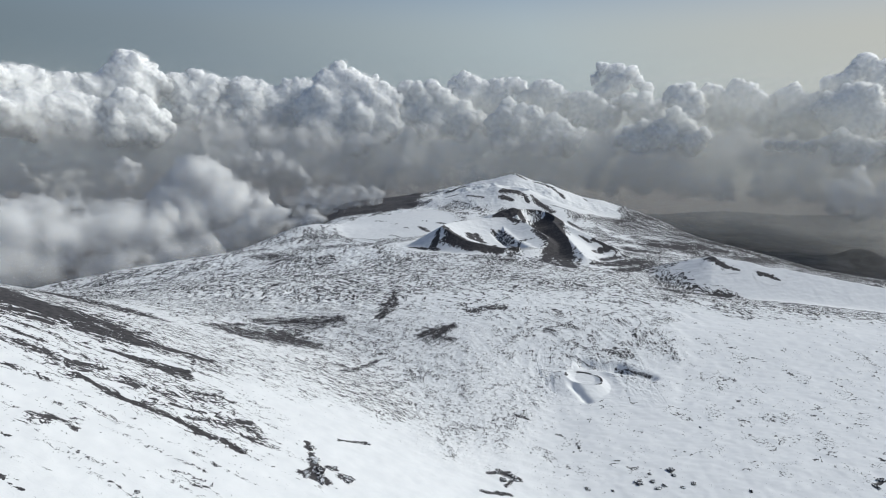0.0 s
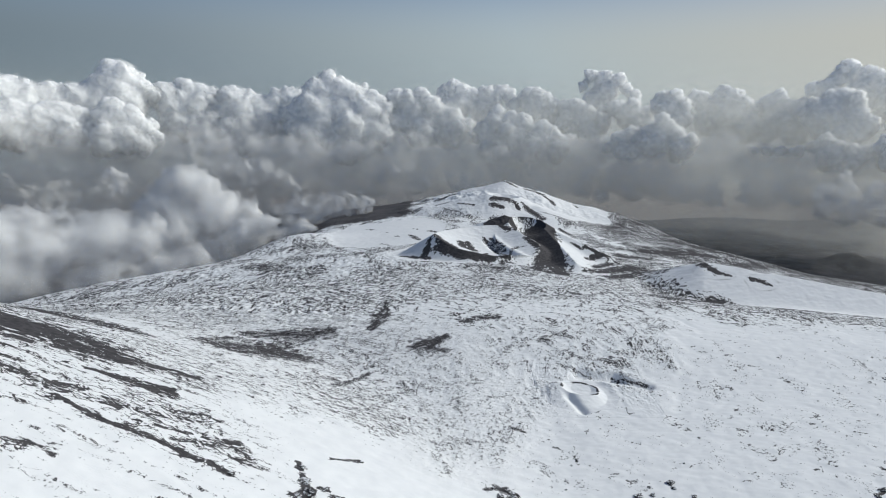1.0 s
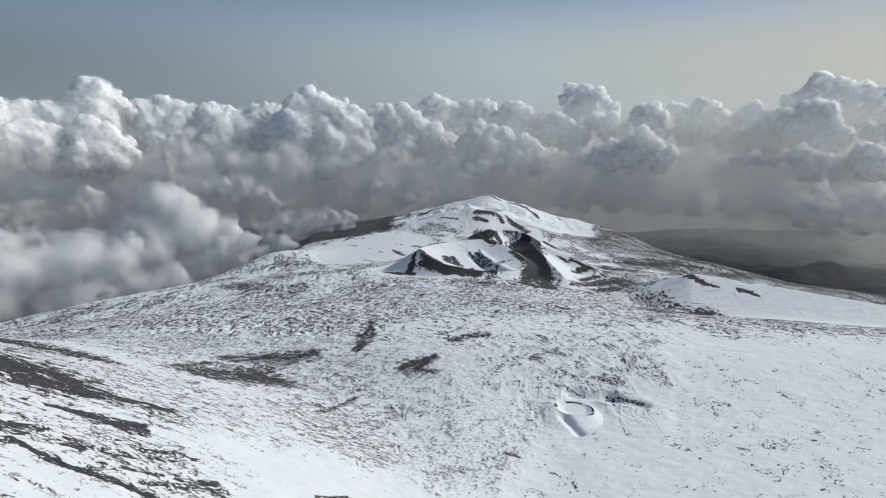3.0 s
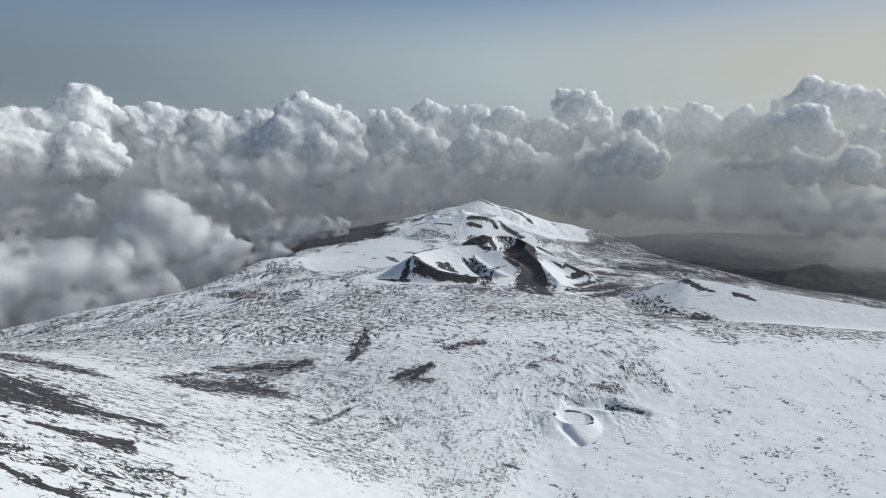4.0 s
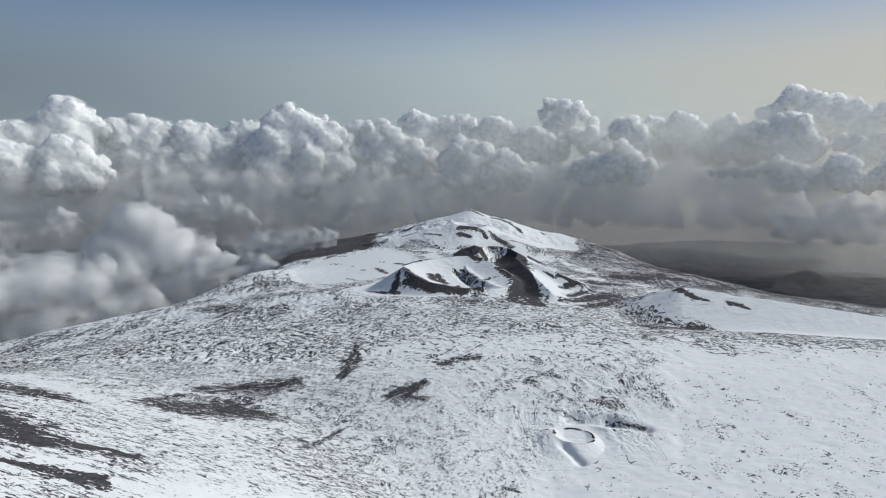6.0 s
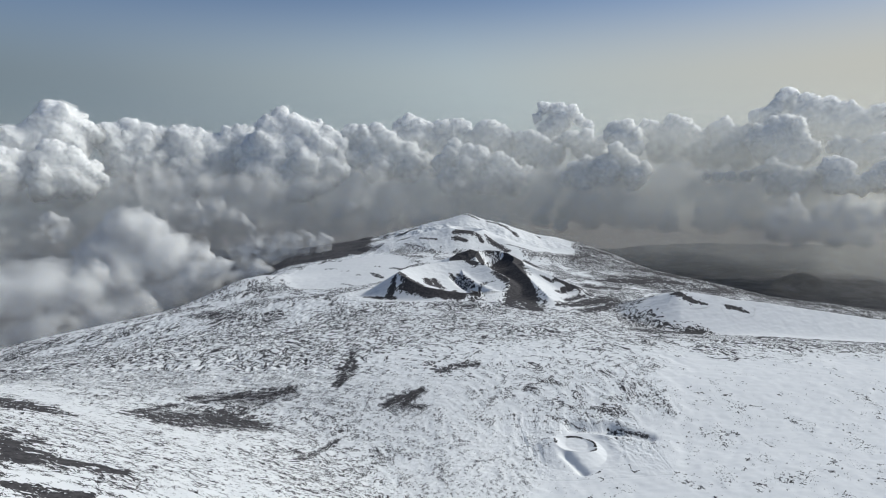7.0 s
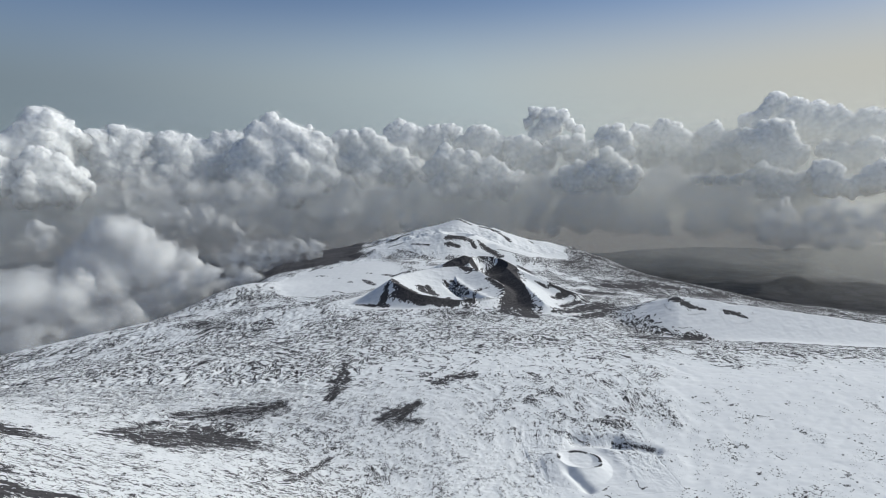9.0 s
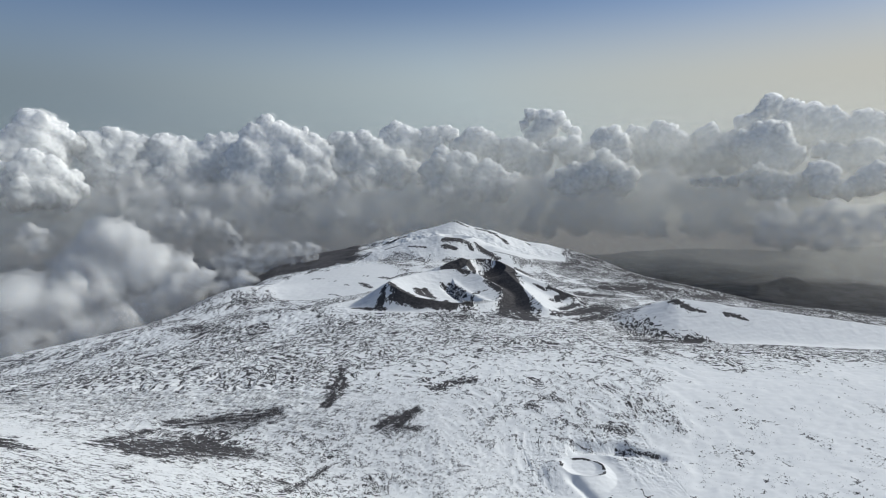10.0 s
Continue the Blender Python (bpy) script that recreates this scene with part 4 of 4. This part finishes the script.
cloud([
    (2340, 4165, 418, 68), (2287, 4173, 368, 68), (2393, 4104, 346, 68), (2329, 4127, 281, 108),
    (2462, 4074, 372, 68), (2254, 4129, 211, 89), (2428, 4046, 241, 98),
], "hazy warm-grey cumulus on the sunward side", "towering cumulus heads", BANK)
cloud([
    (2453, 3853, 376, 65), (2526, 3824, 422, 57), (2569, 3808, 453, 52), (2607, 3760, 391, 69),
    (2493, 3814, 299, 121), (2614, 3716, 311, 69), (2640, 3659, 247, 60), (2398, 3863, 322, 65),
    (2553, 3722, 212, 103),
], "warm-grey cumulus heads with pale rims", "towering cumulus heads", BANK)
cloud([
    (2743, 4054, 617, 65), (2809, 3993, 578, 65), (2679, 4069, 554, 65), (2858, 3946, 545, 69),
    (2933, 3896, 563, 60), (2987, 3832, 500, 74), (2812, 3958, 457, 120), (2912, 3877, 437, 120),
    (2626, 4083, 517, 55), (3028, 3768, 439, 73), (2552, 4118, 500, 46), (3119, 3703, 439, 92),
    (2666, 4032, 419, 101), (3014, 3745, 345, 110), (3179, 3631, 366, 138),
], "tall hazy cumulus on the sunward side", "towering cumulus heads", BANK)
cloud([
    (2803, 3590, 298, 52), (2759, 3605, 271, 43), (2842, 3541, 259, 60), (2895, 3489, 239, 69),
    (2968, 3450, 251, 104), (2817, 3528, 195, 69),
], "small hazy cumulus heads far to sunward", "towering cumulus heads", BANK)
cloud([
    (2369, 3632, 169, 49), (2310, 3650, 138, 37), (2414, 3584, 128, 57), (2467, 3533, 112, 49),
    (2380, 3585, 70, 82), (2524, 3486, 103, 49), (2575, 3454, 114, 49), (2236, 3682, 109, 37),
    (2166, 3719, 101, 33), (2095, 3760, 100, 33), (2031, 3794, 100, 29), (2459, 3511, 45, 73),
], "layered cumulus with a flat grey foot", "cumulus bank", BANK)
cloud([
    (2578, 3358, 170, 60), (2613, 3312, 148, 48), (2544, 3363, 141, 48), (2584, 3308, 81, 80),
    (2645, 3229, 59, 48), (2709, 3198, 85, 64), (2775, 3180, 122, 96),
], "rounded cumulus knot with a shaded hollow", "cumulus bank", BANK)
cloud([
    (-2366, 3909, 284, 73), (-2288, 3941, 263, 65), (-2213, 3953, 213, 47), (-2417, 3865, 244, 95),
    (-2332, 3882, 168, 107), (-2234, 3918, 152, 73), (-2478, 3810, 198, 120), (-2580, 3745, 187, 146),
    (-2677, 3689, 206, 155),
], "pale cumulus heads over a dim wall of cloud", "cumulus bank", BANK)
cloud([
    (-2065, 3963, 240, 84), (-2121, 3928, 248, 63), (-1983, 4003, 239, 80), (-1903, 4014, 188, 67),
    (-1837, 4010, 130, 50), (-2030, 3939, 135, 109), (-1905, 3967, 90, 75), (-2106, 3870, 104, 83),
    (-2124, 3966, 341, 51), (-2075, 3986, 327, 51),
], "grey cumulus shoulder with a soft sunlit edge", "cumulus bank", BANK)
cloud([
    (-1257, 4391, 149, 112), (-1153, 4424, 179, 86), (-1355, 4356, 159, 86), (-1139, 4365, 29, 94),
    (-1246, 4313, -18, 94), (-1668, 4232, 165, 52), (-1598, 4255, 126, 86), (-1496, 4274, 77, 94),
    (-990, 4424, 113, 51),
], "soft cumulus folds in half shade", "cumulus bank", SOFTBANK)
cloud([
    (-1160, 4023, -84, 67), (-1073, 4045, -117, 60), (-1260, 3994, -80, 56), (-999, 4059, -165, 44),
    (-1331, 3969, -91, 48), (-930, 4070, -213, 40), (-1394, 3950, -63, 40), (-1220, 3999, -155, 56),
], "soft pale puffs low under the bank", "cloud base", PUFF)
cloud([
    (-1768, 3292, -50, 42), (-1729, 3310, -76, 35), (-1800, 3273, -65, 28), (-1753, 3292, -119, 42),
], "faint round puff before the dark cloud wall", "cloud base", PUFF)
cloud([
    (-437, 2317, -70, 31), (-374, 2331, -51, 27), (-311, 2338, -66, 27), (-396, 2320, -97, 31),
    (-468, 2307, -94, 31), (-344, 2328, -100, 27), (-262, 2345, -59, 18), (-518, 2301, -66, 36),
    (-280, 2338, -94, 20), (-549, 2288, -102, 36), (-428, 2310, -126, 22),
], "grey puffs drifting behind the rim", "cloud base", WISP)
cloud([
    (-59, 4178, -169, 40), (107, 4182, -116, 36), (217, 4175, -141, 48), (272, 4167, -188, 32),
    (157, 4173, -187, 40), (454, 4162, -67, 28), (395, 4168, -75, 24), (-98, 4182, -129, 28),
    (-292, 4177, -86, 48), (-370, 4166, -135, 40),
], "soft grey puffs behind the peak", "cloud base", PUFF)
cloud([
    (1386, 3945, -73, 87), (1281, 3984, -37, 71), (1486, 3915, 26, 44), (1210, 4004, -65, 48),
    (1317, 3961, -158, 79), (1455, 3913, -140, 71), (1555, 3880, -78, 56), (1174, 4008, -142, 48),
    (1065, 4046, -66, 40), (1010, 4051, -163, 56), (1138, 4010, -219, 48),
], "soft lit puffs beside the peak", "cloud base", PUFF)
cloud([
    (1629, 3732, -146, 43), (1582, 3748, -191, 39), (1550, 3766, -149, 50), (1751, 3675, -149, 43),
    (1724, 3681, -207, 35), (1784, 3652, -208, 31), (1899, 3603, -112, 35), (1883, 3604, -179, 35),
    (1939, 3576, -162, 27), (2048, 3521, -102, 35), (2080, 3496, -145, 39), (2116, 3470, -174, 31),
    (2021, 3539, -83, 23), (2140, 3453, -193, 23),
], "low scattered cumulus puffs", "cloud base", PUFF)
cloud([
    (2111, 3183, -108, 54), (2199, 3124, -84, 47), (2156, 3144, -164, 65), (2233, 3089, -161, 65),
    (2294, 3056, -66, 47), (2287, 3050, -157, 69), (2220, 3091, -210, 40), (2378, 2994, -19, 51),
    (2428, 2948, -63, 54), (2371, 2988, -120, 76), (2439, 2926, -161, 65), (2471, 2905, -109, 65),
    (2342, 3000, -199, 51), (2111, 3172, -188, 47), (2081, 3217, 34, 36), (2197, 3134, 2, 33),
    (2523, 2862, -90, 80),
], "low warm-grey cumulus puffs under the bank", "cloud base", PUFF)
cloud([
    (1870, 3915, 93, 37), (1920, 3891, 104, 33), (1807, 3945, 81, 33), (1757, 3968, 103, 29),
    (1919, 3888, 37, 33), (1981, 3856, 31, 25),
], "thin grey streaks of cloud in mid air", "cloud base", PUFF)
cloud([
    (-1516, 4020, 54, 106), (-1407, 4058, 21, 106), (-1284, 4100, 46, 114), (-1156, 4136, 12, 114),
    (-1015, 4174, 27, 106), (-889, 4202, 13, 114), (-1428, 4042, -89, 89), (-1230, 4104, -117, 98),
    (-985, 4171, -115, 98),
], "soft grey skirts of the bank fading downward", "cloud base", HAZY)
cloud([
    (-904, 4202, 81, 122), (-835, 4204, -104, 114), (-776, 4223, -1, 91), (-692, 4227, -142, 100),
    (-630, 4247, -5, 129), (-485, 4269, 51, 93), (-399, 4267, -109, 103), (-336, 4282, 17, 96),
    (-214, 4291, 46, 128), (-108, 4281, -135, 106), (-45, 4294, 10, 114), (107, 4290, -23, 110),
    (253, 4288, 49, 102), (366, 4265, -147, 90), (428, 4272, 30, 113), (549, 4257, 7, 92),
    (643, 4230, -158, 101), (703, 4233, -2, 119), (763, 4209, -158, 121), (822, 4214, 45, 108),
    (912, 4181, -132, 100), (970, 4181, 33, 114), (1043, 4147, -163, 90), (1099, 4147, 13, 119),
], "dim soft foot of the sunlit towers", "cloud base", HAZY)
cloud([
    (1127, 4141, 52, 107), (1220, 4101, -125, 100), (1275, 4093, -12, 107), (1373, 4051, -124, 111),
    (1425, 4042, -16, 108), (1490, 4008, -137, 96), (1540, 4000, -7, 123), (1601, 3962, -155, 110),
    (1650, 3955, -5, 103), (1707, 3917, -151, 98), (1753, 3912, 41, 106), (1823, 3863, -157, 94),
    (1865, 3861, 76, 128), (1995, 3792, 37, 128), (2080, 3731, -134, 117), (2119, 3722, 18, 110),
    (2175, 3679, -93, 92), (2213, 3666, 27, 101), (2287, 3605, -135, 112), (2323, 3594, 0, 126),
    (2394, 3540, -68, 114), (2427, 3528, 70, 102), (2490, 3470, -91, 120), (2521, 3458, 34, 103),
], "warm-grey soft foot of the far bank", "cloud base", HAZY)
cloud([
    (-2422, 3703, 96, 92), (-2333, 3760, 78, 92), (-2237, 3818, 87, 84), (-2144, 3870, 56, 84),
    (-2049, 3921, 37, 92), (-1948, 3972, 33, 84), (-1838, 4026, 57, 84), (-1716, 4081, 89, 92),
], "dim blue-grey foot of the shaded cloud wall", "cloud base", HAZY)
cloud([
    (-904, 2107, 71, 52), (-860, 2125, 64, 52), (-936, 2090, 46, 47), (-886, 2108, 9, 69),
    (-814, 2136, 4, 52), (-772, 2149, -18, 47), (-739, 2156, -50, 52), (-832, 2121, -53, 77),
    (-912, 2086, -65, 82), (-965, 2058, -82, 73), (-766, 2137, -106, 77), (-678, 2169, -96, 52),
    (-865, 2093, -135, 99), (-767, 2124, -174, 95), (-679, 2156, -163, 65), (-973, 2041, -151, 86),
], "soft white mist welling up over the scarp", "mist at the scarp", MIST)
cloud([
    (-597, 2089, -91, 37), (-543, 2103, -91, 33), (-489, 2117, -90, 29), (-443, 2124, -105, 25),
    (-396, 2131, -121, 18), (-615, 2077, -124, 45), (-544, 2096, -129, 37), (-480, 2112, -130, 29),
    (-666, 2060, -131, 53), (-348, 2136, -139, 12), (-700, 2039, -176, 49), (-434, 2121, -132, 18),
], "thin white mist drifting along the rim", "mist at the scarp", MIST)
cloud([
    (-1042, 1674, -56, 52), (-1010, 1695, -49, 48), (-1073, 1657, -39, 56), (-966, 1717, -70, 56),
    (-907, 1749, -72, 60), (-864, 1775, -53, 52), (-1031, 1666, -121, 78), (-977, 1697, -130, 82),
    (-919, 1728, -140, 82), (-1072, 1635, -143, 86), (-1019, 1656, -189, 75), (-953, 1697, -187, 71),
    (-1130, 1609, -82, 86), (-818, 1769, -178, 67), (-870, 1748, -163, 71), (-1192, 1562, -83, 93),
    (-1128, 1589, -166, 93), (-1197, 1533, -176, 93), (-751, 1805, -155, 56), (-1247, 1514, -97, 93),
], "grey-white mist filling the valley", "mist at the scarp", MIST)
cloud([
    (-236, 2087, -94, 12), (-190, 2092, -92, 14), (-145, 2097, -85, 14), (-100, 2101, -79, 14),
    (-57, 2103, -72, 12), (-13, 2104, -71, 10), (-271, 2081, -108, 12), (-126, 2096, -96, 14),
    (-81, 2099, -93, 12), (-309, 2074, -118, 10), (22, 2103, -78, 8),
], "thin wisps of mist trailing over the snow", "mist at the scarp", WISP)


# ---- loose lava ----
def lava_material():
    m = Mat("lava_rock")
    n = m.noise(0.9, 6, 0.7)
    colour = m.blend(m.ramp(n, 0.3, 0.7), (0.026, 0.025, 0.027), (0.078, 0.072, 0.072))
    up = m.node("ShaderNodeSeparateXYZ", Vector=m.node("ShaderNodeNewGeometry").outputs["Normal"]).outputs["Z"]
    dusted = m.ramp(m.calc("ADD", up, m.calc("MULTIPLY", m.calc("SUBTRACT", n, 0.5), 1.2)), 0.88, 1.0)
    colour = m.blend(dusted, colour, (0.80, 0.82, 0.85))
    b = m.node("ShaderNodeBump", Strength=0.8, Distance=0.4, Height=m.noise(1.6, 5, 0.7))
    p = m.node("ShaderNodeBsdfPrincipled", **{"Base Color": colour, "Roughness": 0.9, "Normal": b.outputs[0]})
    return m.done(p.outputs[0])


LAVA = lava_material()


def height_at(x, y):
    """The ground's height with its relief."""
    x, y = np.atleast_1d(np.asarray(x, float)), np.atleast_1d(np.asarray(y, float))
    return land(x, y) + cover(x, y)[3]


def outcrop(x, y, size, dice):
    """A jagged knob of lava, half sunk in the snow."""
    v, f = BALLS[3]
    turn = dice.uniform(0, 6.28)
    q = v * 2.1 + dice.uniform(-50, 50, 3)
    jag = rough_noise(q[:, 0] + q[:, 2] * 0.7, q[:, 1] - q[:, 2] * 0.6, 3, int(dice.integers(1000)), 0.6)
    p = v * (1 + 0.55 * jag)[:, None] * np.array([dice.uniform(0.8, 1.7), dice.uniform(0.7, 1.2), dice.uniform(0.35, 0.6)]) * size * 0.5
    c, s = math.cos(turn), math.sin(turn)
    p = np.stack([p[:, 0] * c - p[:, 1] * s, p[:, 0] * s + p[:, 1] * c, p[:, 2]], 1)
    ob = new("lava_outcrop", make_mesh("lava_outcrop", p, f, LAVA, False))
    ob.location = (x, y, float(height_at(x, y)[0]) + 0.05 * size)
    return tagged(ob, "jagged black lava outcrop standing in the snow", "rock", "lava outcrops in the snow")


dice = np.random.default_rng(11)
OUTCROPS_SLOPE = [
    (-62, 303, 3.5), (-53, 298, 4.5), (-65, 288, 4), (-73, 305, 4), (-77, 318, 3), (-68, 294, 5), (-73, 286, 4),
    (-130, 224, 2), (-106, 285, 3), (52, 380, 4), (45, 371, 3.5), (41, 379, 3), (55, 376, 3),
]
OUTCROPS_PLAIN = [
    (148, 388, 4), (160, 400, 2.5), (159, 390, 3.5), (160, 382, 3), (178, 405, 4.5), (178, 399, 3), (179, 384, 2.5),
    (189, 389, 3), (166, 385, 2.5), (334, 397, 5), (324, 388, 3), (108, 379, 2.5), (227, 380, 2), (126, 378, 2),
    (24, 452, 1.5), (199, 431, 1.6), (114, 436, 2.0), (108, 427, 1.5), (228, 470, 2), (77, 471, 1.6), (67, 475, 1.8),
]
for x, y, size in OUTCROPS_SLOPE + OUTCROPS_PLAIN:
    outcrop(x, y, size * 1.25, dice)


def loose_stones(count, label):
    """Stones and clinker strewn over the lava field, in one mesh."""
    t = (1 + 5 ** 0.5) / 2
    v = np.array([(-1, t, 0), (1, t, 0), (-1, -t, 0), (1, -t, 0), (0, -1, t), (0, 1, t), (0, -1, -t), (0, 1, -t), (t, 0, -1), (t, 0, 1), (-t, 0, -1), (-t, 0, 1)]) / 1.9
    f = np.array([(0, 11, 5), (0, 5, 1), (0, 1, 7), (0, 7, 10), (0, 10, 11), (1, 5, 9), (5, 11, 4), (11, 10, 2), (10, 7, 6), (7, 1, 8),
                  (3, 9, 4), (3, 4, 2), (3, 2, 6), (3, 6, 8), (3, 8, 9), (4, 9, 5), (2, 4, 11), (6, 2, 10), (8, 6, 7), (9, 8, 1)])
    y = 330 + 620 * dice.random(count * 7) ** 0.8
    x = dice.uniform(-0.62, 0.95, count * 7) * (y + 40)
    bare = cover(x, y)[0]
    keep = np.flatnonzero((dice.random(count * 7) < np.clip(bare * 1.5 - 0.33, 0, 1)) & (bare < 1.05))[:count]
    x, y = x[keep], y[keep]
    z, r = height_at(x, y), 0.30 + 1.1 * dice.random(len(keep)) ** 3
    p = v[None] * (r[:, None, None] * dice.uniform(0.6, 1.3, (len(keep), 12, 1))) * np.array([1.3, 1.0, 0.7]) + np.stack([x, y, z], 1)[:, None]
    faces = (f[None] + 12 * np.arange(len(keep))[:, None, None]).reshape(-1, 3)
    me = make_mesh("loose_stones", p.reshape(-1, 3), faces, LAVA, False)
    return tagged(new("loose_stones", me), label, "stones", kind="stuff")


loose_stones(5500, "black lava stones strewn over the snow")
